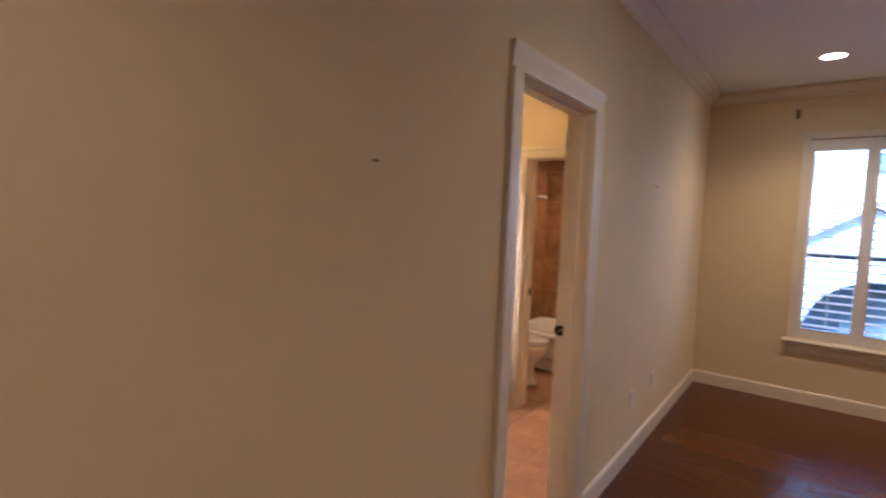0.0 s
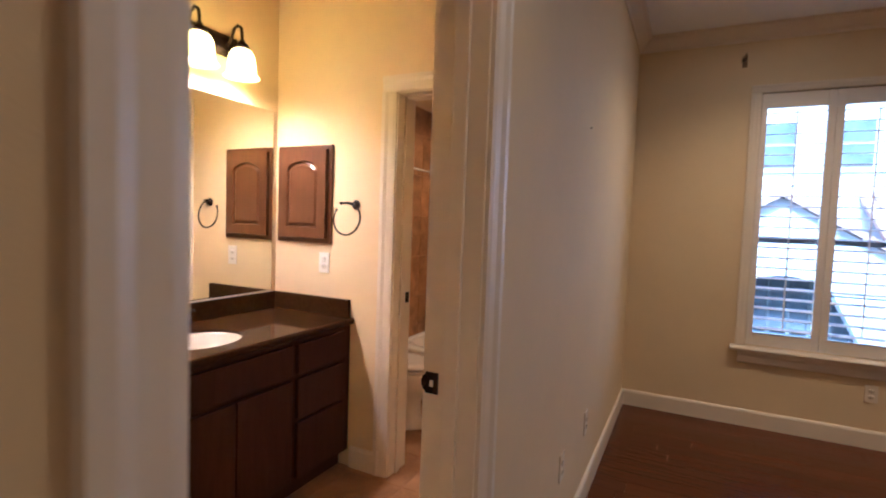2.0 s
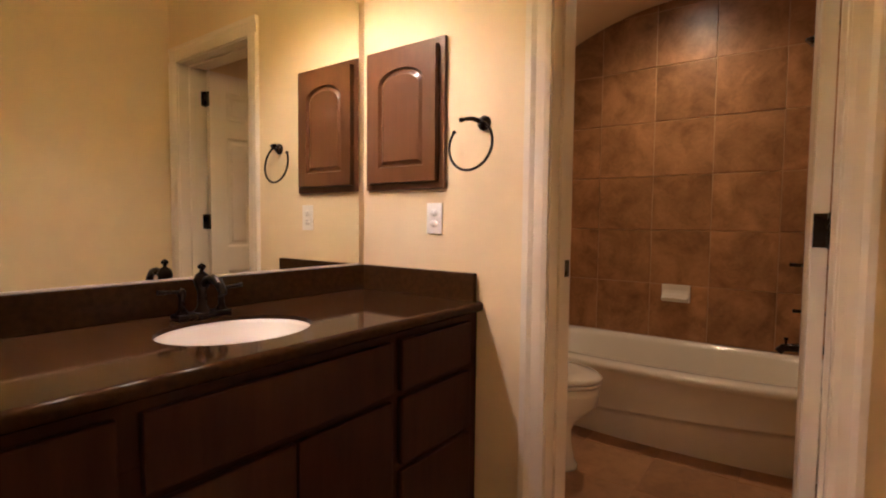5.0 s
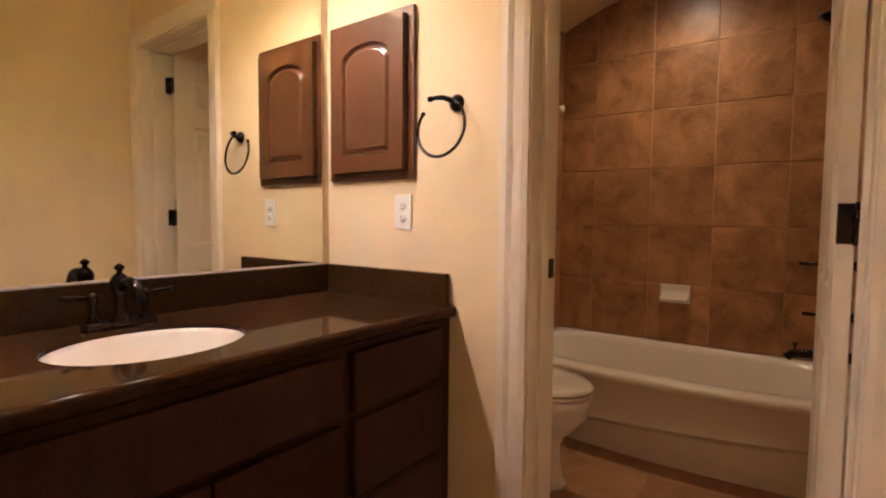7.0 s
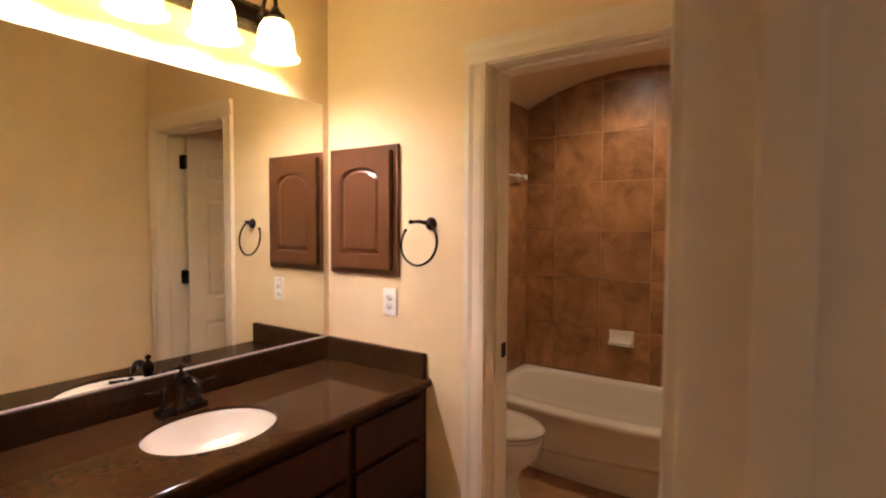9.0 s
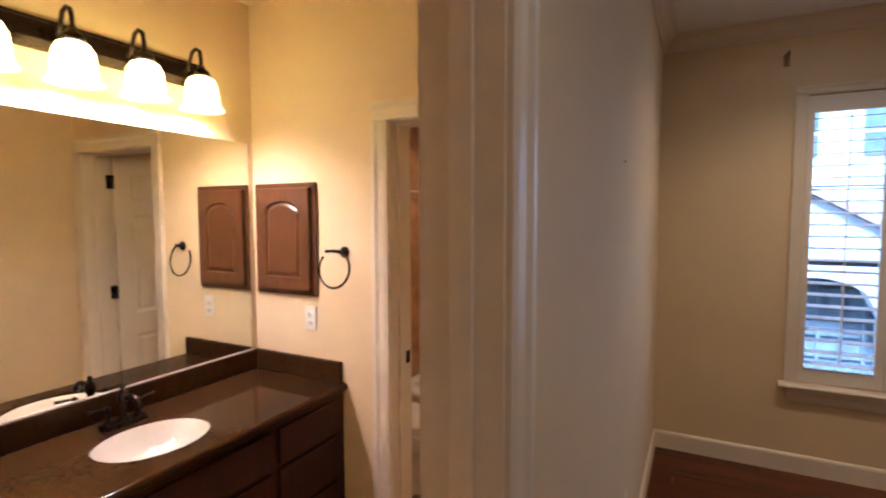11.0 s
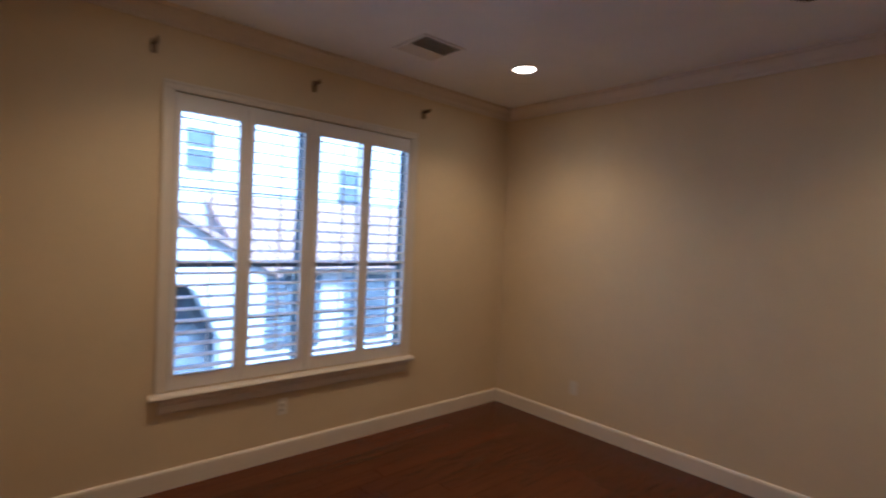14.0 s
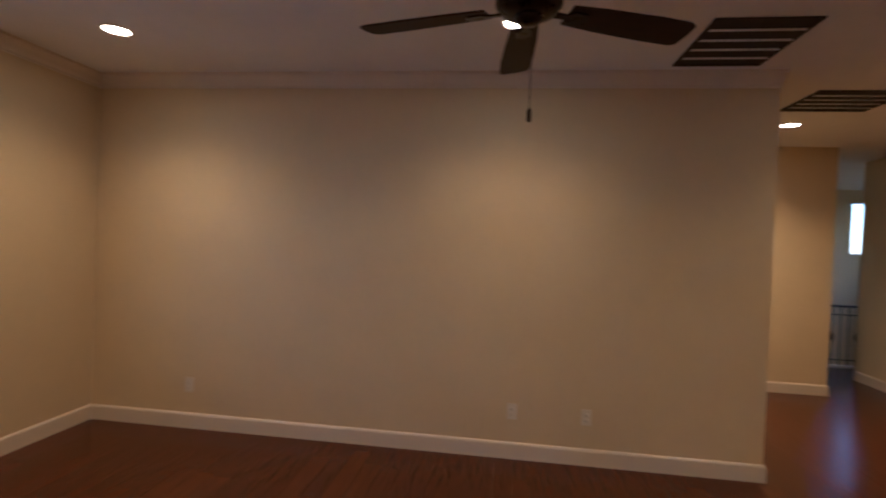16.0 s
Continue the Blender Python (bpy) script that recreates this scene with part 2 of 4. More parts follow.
# ---- structure ----
wall("wall_west", "y", XB, XW, SOUTH, 6.12, 0, 2.95, PAINT, [(D0 - 0.02, D1 + 0.02, 0, DH + 0.02)], "beige painted bedroom wall with a doorway to the bathroom")
wall("wall_north", "x", YN, 6.12, XW, 2.89, -0.05, 2.95, PAINT, [(-0.145, 1.60, 0.585, 2.345)], "beige painted wall with the shuttered window")
wall("wall_east", "y", XE, 2.89, 0.83, YN, 0, 2.95, PAINT, [], "long blank beige painted wall")
wall("wall_passage", "x", 0.83, 0.95, 2.89, 5.35, 0, 2.95, PAINT)
wall("wall_hall_end", "y", 5.23, 5.35, -1.0, 0.83, 0, 2.95, PAINT)
wall("wall_hall_north", "x", -1.0, -0.88, 5.35, 9.0, -1.6, 2.95, PAINT)
wall("wall_south", "x", SOUTH - 0.12, SOUTH, XB, 6.15, -1.6, 2.95, PAINT)
# the opening here is unseen, added to let daylight into the stairwell
wall("wall_stair_south", "x", -4.12, -4.0, 6.15, 9.12, -1.6, 2.95, PAINT, [(7.3, 8.1, 1.0, 2.4)])
wall("wall_stair_return", "y", 6.03, 6.15, -4.0, SOUTH - 0.12, -1.6, 2.95, PAINT)
wall("wall_stair_end", "y", 9.0, 9.12, -4.0, -0.88, -1.6, 2.95, PAINT, [(-3.98, -3.50, 1.62, 2.58)])
wall("wall_bath_west", "y", -2.85, XM, 1.93, 6.12, 0, 2.95, BATHPAINT)
wall("wall_bath_south", "x", 1.93, 2.05, XM, XB, 0, 2.95, BATHPAINT)
wall("wall_bath_north", "x", YC, YC2, XM, XB, 0, 2.95, BATHPAINT, [(T0 - 0.02, T1 + 0.02, 0, TH + 0.02)], "cream painted wall with the tub room doorway")
wall("wall_tub_north", "x", YT + 0.012, 6.12, XM, XB, 0, 2.95, BATHPAINT)
wall("wall_tub_west", "y", XM, XTL - 0.012, YC2, YT + 0.012, 0, 2.95, BATHPAINT)
wall("wall_bath_east", "y", XB - 0.012, XB, 2.05, YC, 0, 2.95, BATHPAINT, [(D0 - 0.02, D1 + 0.02, 0, DH + 0.02)], "cream painted inner face of the bathroom wall")
wall("wall_tub_east", "y", XB - 0.012, XB, YC2, YT + 0.012, 0, 2.95, BATHPAINT)

structure("ceiling", box(bmesh.new(), XW, 9.0, -4.0, YN, ZC, ZC + 0.12), CEIL, "off-white painted ceiling")
structure("ceiling_bath", box(bmesh.new(), XM, XB - 0.012, 2.05, YC, ZB, ZB + 0.12), BATHPAINT, "cream painted bathroom ceiling")
structure("ceiling_tub_room", box(bmesh.new(), XTL - 0.012, XB - 0.012, YC2, 5.16, ZB, ZB + 0.12), BATHPAINT)
# barrel vault over the tub
xm, spring, rise = (XTL + XTR) / 2, 2.325, 0.175
half = (XTR - XTL) / 2
rad = (half * half + rise * rise) / (2 * rise)
arc = [(xm + half * 1.015 * (2 * k / 28 - 1), 0) for k in range(29)]
arc = [(x, spring - rad + rise + math.sqrt(max(0, rad * rad - (x - xm) ** 2))) for x, _ in arc]
bm = extrude(bmesh.new(), arc + [(arc[-1][0], ZB + 0.10), (arc[0][0], ZB + 0.10)], "y", 5.16, YT + 0.012)
structure("ceiling_vault", bm, BATHPAINT, "plastered barrel vault over the bathtub")

structure("floor_slab", box(bmesh.new(), XW, 6.95, SOUTH - 0.1, YN, -0.2, -0.012), GROUT)
structure("floor_stair", box(bmesh.new(), 6.15, 9.0, -4.0, -0.88, -1.7, -1.6), WOODFLOOR)
structure("floor_bath_slab", box(bmesh.new(), XM, XW, 2.05, 6.0, -0.2, 0.0015), FLOORGROUT)
structure("threshold", box(bmesh.new(), XB - 0.03, XW, D0 - 0.005, D1 + 0.005, -0.004, 0.006, 0.003), CABINET, "dark wooden threshold strip")


def trim_run(name, axis, a0, a1, c, side, z0, profile, mat=TRIM, label=""):
    """A moulding along a wall; profile rows (out, up) from the wall face c towards side."""
    bm = extrude(bmesh.new(), [(c + side * o, z0 + u) for o, u in profile], axis, a0, a1)
    return structure(name, bm, mat, label)


BASE = [(0, 0), (0.016, 0), (0.016, 0.103), (0.012, 0.114), (0.006, 0.120), (0, 0.120)]
CROWN = [(0, 0), (0.010, 0), (0.014, 0.016), (0.032, 0.030), (0.050, 0.058), (0.066, 0.074), (0.082, 0.080), (0.086, 0.0995), (0, 0.0995)]
base_label = "white painted baseboard"
trim_run("baseboard_west_1", "y", SOUTH, D0 - 0.103, XW, 1, 0, BASE, label=base_label)
trim_run("baseboard_west_2", "y", D1 + 0.087, YN - 0.016, XW, 1, 0, BASE, label=base_label)
trim_run("baseboard_north", "x", XW, XE, YN, -1, 0, BASE, label=base_label)
trim_run("baseboard_east", "y", 0.83, YN - 0.016, XE, -1, 0, BASE, label=base_label)
trim_run("baseboard_passage", "x", XE - 0.016, 5.23, 0.83, -1, 0, BASE, label=base_label)
trim_run("baseboard_hall_end", "y", -1.0, 0.814, 5.23, -1, 0, BASE, label=base_label)
trim_run("baseboard_hall_north", "x", 5.214, 6.9, -1.0, -1, 0, BASE, label=base_label)
trim_run("baseboard_south", "x", XW, 6.15, SOUTH, 1, 0, BASE, label=base_label)
trim_run("baseboard_bath_north", "x", -2.15, T0 - 0.088, YC, -1, 0, BASE, label=base_label)
trim_run("baseboard_bath_east", "y", D1 + 0.10, YC, XB - 0.012, -1, 0, BASE, label=base_label)
crown_label = "white crown moulding under the ceiling"
trim_run("crown_west", "y", SOUTH, YN, XW, 1, 2.70, CROWN, CROWNPAINT, label=crown_label)
trim_run("crown_north", "x", XW + 0.002, XE - 0.002, YN, -1, 2.70, CROWN, CROWNPAINT, label=crown_label)
trim_run("crown_east", "y", 0.83, YN - 0.002, XE, -1, 2.70, CROWN, CROWNPAINT, label=crown_label)


def casing(name, axis, face, side, a0, a1, top, width, right=None, label="white moulded door casing"):
    """Door casing round an opening a0 to a1 on one wall face: two legs and a head with a stepped profile."""
    holder = tagged(new(name), label, "", "", "structure")
    prof = [(0, 0), (0, 0.010), (0.2, 0.014), (0.55, 0.016), (0.75, 0.022), (1.0, 0.022), (1.0, 0)]
    other = "x" if axis == "y" else "y"

    def leg(edge, way, w):
        return extrude(bmesh.new(), [((face + side * o, edge + way * u * w) if axis == "y" else (edge + way * u * w, face + side * o)) for u, o in prof], "z", 0, top)

    part("casing_leg", leg(a0, -1, width), TRIM, holder)
    part("casing_leg", leg(a1, 1, right or width), TRIM, holder)
    rows = [(face + side * o, top + u * width) for u, o in prof]
    part("casing_head", extrude(bmesh.new(), rows, axis, a0 - width, a1 + (right or width)), TRIM, holder)
    return holder


def jamb(name, axis, c0, c1, a0, a1, top, stop_at, label="white painted door jamb with stop"):
    holder = tagged(new(name), label, "", "", "structure")

    def bx(u0, u1, z0, z1, k0=c0, k1=c1):
        return box(bmesh.new(), k0, k1, u0, u1, z0, z1, 0.002) if axis == "y" else box(bmesh.new(), u0, u1, k0, k1, z0, z1, 0.002)

    part("jamb_side", bx(a0 - 0.018, a0, 0, top), TRIM, holder)
    part("jamb_side", bx(a1, a1 + 0.018, 0, top), TRIM, holder)
    part("jamb_head", bx(a0 - 0.018, a1 + 0.018, top, top + 0.018), TRIM, holder)
    s0, s1 = stop_at
    part("stop", bx(a0, a0 + 0.011, 0, top, s0, s1), TRIM, holder)
    part("stop", bx(a1 - 0.011, a1, 0, top, s0, s1), TRIM, holder)
    part("stop", bx(a0 + 0.011, a1 - 0.011, top - 0.011, top, s0, s1), TRIM, holder)
    return holder


casing("trim_entry_bedroom", "y", XW, 1, D0 - 0.006, D1 + 0.006, DH + 0.006, 0.094, right=0.080)
casing("trim_entry_bath", "y", XB - 0.012, -1, D0 - 0.006, D1 + 0.006, DH + 0.006, 0.086)
jamb("jamb_entry", "y", XB - 0.012, XW, D0, D1, DH, (-1.022, -0.986))
casing("trim_tub_room", "x", YC, -1, T0 - 0.006, T1 + 0.006, TH + 0.006, 0.082, right=0.065)
jamb("jamb_tub_room", "x", YC, YC2, T0, T1, TH, (4.14, 4.175))


# ---- window with plantation shutters ----
window = tagged(new("window_1"), "white plantation shutters in a wide cased window", "", "", "structure")
bm = bmesh.new()
prof = [(0, 0), (0, 0.012), (0.012, 0.016), (0.030, 0.018), (0.042, 0.024), (0.050, 0.024), (0.050, 0)]
for edge, way in ((-0.145, -1), (1.60, 1)):
    extrude(bm, [(edge + way * u, YN - o) for u, o in prof], "z", 0.585, 2.345)
extrude(bm, [(YN - o, 2.345 + u) for u, o in prof], "x", -0.195, 1.65)
part("window_casing", bm, TRIM, window)
bm = extrude(bmesh.new(), [(YN + 0.05, 0.545), (YN - 0.045, 0.545), (YN - 0.056, 0.551), (YN - 0.060, 0.560), (YN - 0.056, 0.569), (YN - 0.045, 0.575), (YN + 0.05, 0.585)], "x", -0.225, 1.685)
part("window_sill", bm, TRIM, window)
bm = extrude(bmesh.new(), [(YN, 0.545), (YN - 0.034, 0.545), (YN - 0.030, 0.525), (YN - 0.020, 0.505), (YN - 0.018, 0.465), (YN - 0.012, 0.455), (YN, 0.455)], "x", -0.175, 1.635)
part("sill_apron", bm, TRIM, window)
bm = bmesh.new()
box(bm, -0.145, -0.128, YN - 0.006, YN + 0.05, 0.585, 2.345, 0.002)
box(bm, 1.583, 1.60, YN - 0.006, YN + 0.05, 0.585, 2.345, 0.002)
part("shutter_frame", bm, TRIM, window)
# dark strip stands in for the shade in the gap above the panels
part("shutter_gap", box(bmesh.new(), -0.128, 1.583, YN + 0.03, YN + 0.05, 2.31, 2.345), DARKSLOT, window)
P_LOW, P_HIGH = 0.59, 2.337
LOUVRES, L_LOW, L_HIGH = 22, 0.678, 2.236
pitch = (L_HIGH - L_LOW) / LOUVRES
outline = [(-0.034, 0), (-0.026, 0.0030), (0, 0.0042), (0.026, 0.0030), (0.034, 0), (0.026, -0.0030), (0, -0.0042), (-0.026, -0.0030)]
for a0, o0, o1, a1 in ((-0.126, -0.092, 0.246, 0.291), (0.293, 0.338, 0.678, 0.738), (0.742, 0.800, 1.148, 1.187), (1.189, 1.228, 1.568, 1.581)):
    panel = new("shutter_panel")
    panel.parent = window
    bm = bmesh.new()
    for p in ((a0, o0, P_LOW, P_HIGH), (o1, a1, P_LOW, P_HIGH), (o0, o1, P_LOW, L_LOW), (o0, o1, L_HIGH, P_HIGH)):
        box(bm, p[0], p[1], YN - 0.004, YN + 0.026, p[2], p[3], 0.0025)
    part("panel_frame", bm, SHUTTER, panel)
    tilt = radians(8)
    rows = [(YN + 0.011 + u * math.cos(tilt) - v * math.sin(tilt), u * math.sin(tilt) + v * math.cos(tilt)) for u, v in outline]
    blade = mesh_of("louvre", extrude(bmesh.new(), rows, "x", o0 + 0.002, o1 - 0.002), SHUTTER)
    for k in range(LOUVRES):
        ob = new("louvre", blade)
        ob.parent, ob.location = panel, (0, 0, L_LOW + pitch * (k + 0.5))
    xc = (o0 + o1) / 2
    part("tilt_rod", box(bmesh.new(), xc - 0.0045, xc + 0.0045, YN - 0.036, YN - 0.026, L_LOW + 0.05, L_HIGH - 0.02, 0.002), SHUTTER, panel)
# sash window behind the shutters
bm = bmesh.new()
for x0, x1 in ((-0.145, 0.705), (0.755, 1.60)):
    for p in ((x0, x0 + 0.022, 0.585, 2.345), (x1 - 0.022, x1, 0.585, 2.345), (x0, x1, 0.585, 0.61), (x0, x1, 2.32, 2.345), (x0, x1, 1.31, 1.345)):
        box(bm, p[0], p[1], 6.052, 6.085, p[2], p[3])
    for z in (1.80, 0.965):
        box(bm, x0, x1, 6.070, 6.085, z - 0.005, z + 0.005)
    box(bm, (x0 + x1) / 2 - 0.007, (x0 + x1) / 2 + 0.007, 6.0705, 6.0845, 0.6, 2.32)
box(bm, 0.705, 0.755, 6.055, 6.11, 0.585, 2.345)
part("sash", bm, DARKFRAME, window, "dark window sashes with thin glazing bars")
pane = part("pane", box(bmesh.new(), -0.14, 1.595, 6.076, 6.079, 0.59, 2.34), GLASS, window)
pane.visible_shadow = False
for x in (0.312, 0.716, 0.762, 1.208):
    part("shutter_knob", lathe(bmesh.new(), [(0, 0), (0.004, 0), (0.004, 0.008), (0.008, 0.012), (0.008, 0.018), (0, 0.021)], pose(x, YN - 0.004, 1.36, 90, 0, 0), 12), SHUTTER, window)

# ---- recessed lights ----
def can_light(place, watts, group, label, cone=134, colour=WARM):
    x, y, z = place
    t = thing("recessed_light", label, "ceiling light", place, group)
    part("trim_ring", lathe(bmesh.new(), [(0.072, 0.012), (0.072, -0.002), (0.080, -0.007), (0.094, -0.004), (0.096, 0.0)], steps=32), TRIM, t)
    part("lens", lathe(bmesh.new(), [(0, -0.003), (0.05, -0.004), (0.0715, -0.001)], steps=32), LENS, t, "glowing frosted lens")
    lamp("can_lamp", "SPOT", (x, y, z - 0.02), watts, colour, (x, y, 0), cone=cone)
    return t


room_cans = "recessed lights in the bedroom ceiling"
# the last three are unseen, added on the grid to brighten the near walls
for p in ((-0.04, 5.075), (1.925, 5.10), (1.925, 2.625), (-0.04, 2.625), (1.925, 0.15), (-0.04, 0.15)):
    can_light((*p, ZC), (1.2 if p[1] > 4 else 0.5 if p == (-0.04, 2.625) else 1.05 if p[1] > 2 else 0.85) * CAN_WATTS, room_cans, "round white recessed light glowing in the bedroom ceiling")
can_light((4.22, 0.03, ZC), 2.8 * CAN_WATTS, room_cans, "round white recessed light glowing in the hall ceiling")
can_light((-1.86, 5.50, spring + rise + 0.002), TUB_WATTS, "", "round recessed light glowing in the vault above the bathtub", 150, TUBWARM)


# ---- vents ----
def air_grille(place, w, d, slats, label, mat_back, along="x"):
    t = thing("air_vent", label, "air vent", place)
    bm = bmesh.new()
    f = 0.022
    for p in ((-w / 2, w / 2, -d / 2, -d / 2 + f), (-w / 2, w / 2, d / 2 - f, d / 2), (-w / 2, -w / 2 + f, -d / 2 + f, d / 2 - f), (w / 2 - f, w / 2, -d / 2 + f, d / 2 - f)):
        box(bm, *p, -0.010, 0.001, 0.002)
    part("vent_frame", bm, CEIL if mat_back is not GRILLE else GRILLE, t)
    # flat sheet in the opening; its colour stands in for the duct's shade
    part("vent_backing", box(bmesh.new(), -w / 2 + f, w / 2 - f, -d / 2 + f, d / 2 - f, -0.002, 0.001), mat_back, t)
    return t


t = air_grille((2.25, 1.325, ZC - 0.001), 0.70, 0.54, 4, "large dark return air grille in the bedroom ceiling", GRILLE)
for k in range(4):
    x = -0.35 + 0.70 * (k + 1) / 5
    part("slat", box(bmesh.new(), x - 0.006, x + 0.006, -0.25, 0.25, -0.012, -0.004), CEIL, t, "pale thin cross bar")
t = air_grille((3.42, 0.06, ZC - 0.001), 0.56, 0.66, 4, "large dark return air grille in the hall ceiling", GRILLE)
for k in range(4):
    x = -0.28 + 0.56 * (k + 1) / 5
    part("slat", box(bmesh.new(), x - 0.005, x + 0.005, -0.31, 0.31, -0.012, -0.004), CEIL, t, "pale thin cross bar")
t = air_grille((1.20, 5.31, ZC - 0.001), 0.34, 0.34, 6, "white supply air register in the bedroom ceiling near the window", SLOTGREY)
for k in range(9):
    y = -0.125 + 0.25 * k / 8
    ang = 35 if k < 5 else -35
    part("slat", box(bmesh.new(), -0.145, 0.145, -0.013, 0.013, -0.001, 0.001, 0, pose(0, y, -0.010, ang, 0, 0)), CEIL, t)


# ---- ceiling fan ----
FX, FY, FZ = 1.0, 2.585, 2.417
fan = thing("ceiling_fan", "dark bronze ceiling fan with five dark wooden blades", "ceiling fan", (FX, FY, FZ))
part("canopy", lathe(bmesh.new(), [(0, ZC - FZ), (0.066, ZC - FZ), (0.066, ZC - FZ - 0.02), (0.040, ZC - FZ - 0.06), (0.016, ZC - FZ - 0.07), (0, ZC - FZ - 0.07)]), BRONZE, fan)
part("downrod", tube(bmesh.new(), [(0, 0, 0.12), (0, 0, ZC - FZ - 0.06)], 0.013), BRONZE, fan)
part("motor_housing", lathe(bmesh.new(), [(0, 0.14), (0.03, 0.14), (0.05, 0.125), (0.105, 0.105), (0.125, 0.075), (0.125, 0.04), (0.105, 0.015), (0.07, 0.0), (0, 0.0)], steps=32), BRONZE, fan)
part("switch_housing", lathe(bmesh.new(), [(0, 0.0), (0.052, 0.0), (0.052, -0.012), (0.040, -0.026), (0.012, -0.032), (0, -0.033)]), BRONZE, fan)
blade_out = [(0.16, -0.056), (0.30, -0.068), (0.52, -0.077), (0.665, -0.076), (0.690, -0.062), (0.696, 0), (0.690, 0.062), (0.665, 0.076), (0.52, 0.077), (0.30, 0.068), (0.16, 0.056)]
blade = mesh_of("blade", extrude(bmesh.new(), blade_out, "z", -0.004, 0.004), FANWOOD)
bm = bmesh.new()
extrude(bm, [(0.09, -0.016), (0.15, -0.013), (0.18, -0.034), (0.235, -0.030), (0.25, 0), (0.235, 0.030), (0.18, 0.034), (0.15, 0.013), (0.09, 0.016)], "z", -0.012, -0.005)
iron = mesh_of("blade_iron", bm, BRONZE)
for k in range(5):
    m = pose(0, 0, 0.03, 0, 0, 76 - 72 * k) @ pose(0, 0, 0, -11, 0, 0)
    for nm, me in (("blade", blade), ("blade_iron", iron)):
        ob = new(nm, me)
        ob.parent, ob.matrix_basis = fan, m
bm = tube(bmesh.new(), [(0.040, -0.012, -0.015), (0.05, -0.018, -0.05), (0.05, -0.018, -0.335)], 0.0016, 6)
part("pull_chain", bm, BRONZE, fan)
part("chain_pull", lathe(bmesh.new(), [(0, 0), (0.006, 0), (0.009, -0.012), (0.009, -0.045), (0.006, -0.05), (0, -0.05)], pose(0.05, -0.018, -0.330)), FANWOOD, fan)


# ---- curtain rod brackets, outlets and wall marks in the bedroom ----
def rod_bracket(x):
    t = thing("curtain_rod_bracket", "small brown curtain rod bracket on the wall above the window", "bracket", (x, YN, 2.565), "curtain rod brackets")
    part("back_plate", box(bmesh.new(), -0.015, 0.015, -0.006, 0.0, -0.038, 0.038, 0.002), BROWNMETAL, t)
    part("arm", box(bmesh.new(), -0.009, 0.009, -0.075, -0.005, 0.008, 0.026, 0.002), BROWNMETAL, t)
    bm = tube(bmesh.new(), [(0, -0.075 + 0.016 * math.cos(a), 0.036 + 0.016 * math.sin(a)) for a in [math.pi * (1.0 + k / 8) for k in range(9)]], 0.004, 6)
    part("cradle", bm, BROWNMETAL, t)


for x in (-0.247, 0.732, 1.710):
    rod_bracket(x)


def outlet(place, rz, label="almond duplex outlet low on the beige wall", mat=None):
    mat = mat or ALMOND
    t = thing("wall_outlet", label, "outlet", place, "wall outlets", rz)
    part("cover_plate", box(bmesh.new(), -0.035, 0.035, -0.006, 0, -0.057, 0.057, 0.002), mat, t)
    for s in (-1, 1):
        rec = part("receptacle", lathe(bmesh.new(), [(0, 0.0085), (0.0155, 0.0085), (0.0165, 0.006), (0.0165, 0.0)], pose(0, 0, s * 0.0195, 90, 0, 0), 20, 0.82), mat, t)
        bm = bmesh.new()
        for dx, h in ((-0.0062, 0.0045), (0.0062, 0.0035)):
            box(bm, dx - 0.0011, dx + 0.0011, -0.0094, -0.0084, s * 0.0195 + 0.004 - h, s * 0.0195 + 0.004 + h)
        box(bm, -0.002, 0.002, -0.0094, -0.0084, s * 0.0195 - 0.011, s * 0.0195 - 0.0075)
        part("slots", bm, DARKSLOT, rec)
    return t


outlet((0.588, YN, 0.36), 0)
outlet((XE, 5.10, 0.345), -90)
outlet((XE, 2.55, 0.345), -90)
outlet((XE, 2.02, 0.345), -90)
outlet((XW, 3.85, 0.41), 90)
outlet((XW, 4.37, 0.41), 90)
outlet((-2.36, YC, 1.128), 0, "white duplex outlet on the wall above the vanity backsplash", PLASTIC)
for y, z in ((4.12, 1.813), (1.425, 1.70)):
    t = part("nail", lathe(bmesh.new(), [(0, 0), (0.0025, 0), (0.0025, 0.006), (0.005, 0.006), (0.005, 0.008), (0, 0.008)], pose(XW, y, z, 0, 90, 0), 10), BRONZE)
    tagged(t, "small dark nail sticking out of the beige wall", "nail")

# ---- hall railing and window ----
rail = thing("stair_railing", "black wrought iron stair railing with thin balusters", "railing", (6.88, -1.9, 0))
part("shoe", box(bmesh.new(), -0.05, 0.05, -2.1, 0.9, 0.0, 0.03), TRIM, rail)
part("top_rail", box(bmesh.new(), -0.02, 0.02, -2.1, 0.9, 0.86, 0.89, 0.004), IRON, rail)
part("upper_bar", box(bmesh.new(), -0.008, 0.008, -2.1, 0.9, 0.745, 0.76), IRON, rail)
part("lower_bar", box(bmesh.new(), -0.008, 0.008, -2.1, 0.9, 0.10, 0.115), IRON, rail)
for k in range(28):
    y = -2.08 + 0.11 * k
    part("baluster", box(bmesh.new(), -0.006, 0.006, y - 0.006, y + 0.006, 0.03, 0.86), IRON, rail)
    if k % 3 == 0:
        part("basket", lathe(bmesh.new(), [(0.006, 0.36), (0.03, 0.41), (0.034, 0.44), (0.03, 0.47), (0.006, 0.52)], pose(0, y, 0), 8), IRON, rail)
structure("floor_stair_landing", box(bmesh.new(), 6.15, 6.95, -4.0, SOUTH - 0.1, -0.2, -0.002), WOODFLOOR)
win2 = tagged(new("window_2"), "narrow bright stairwell window", "", "", "structure")
bm = bmesh.new()
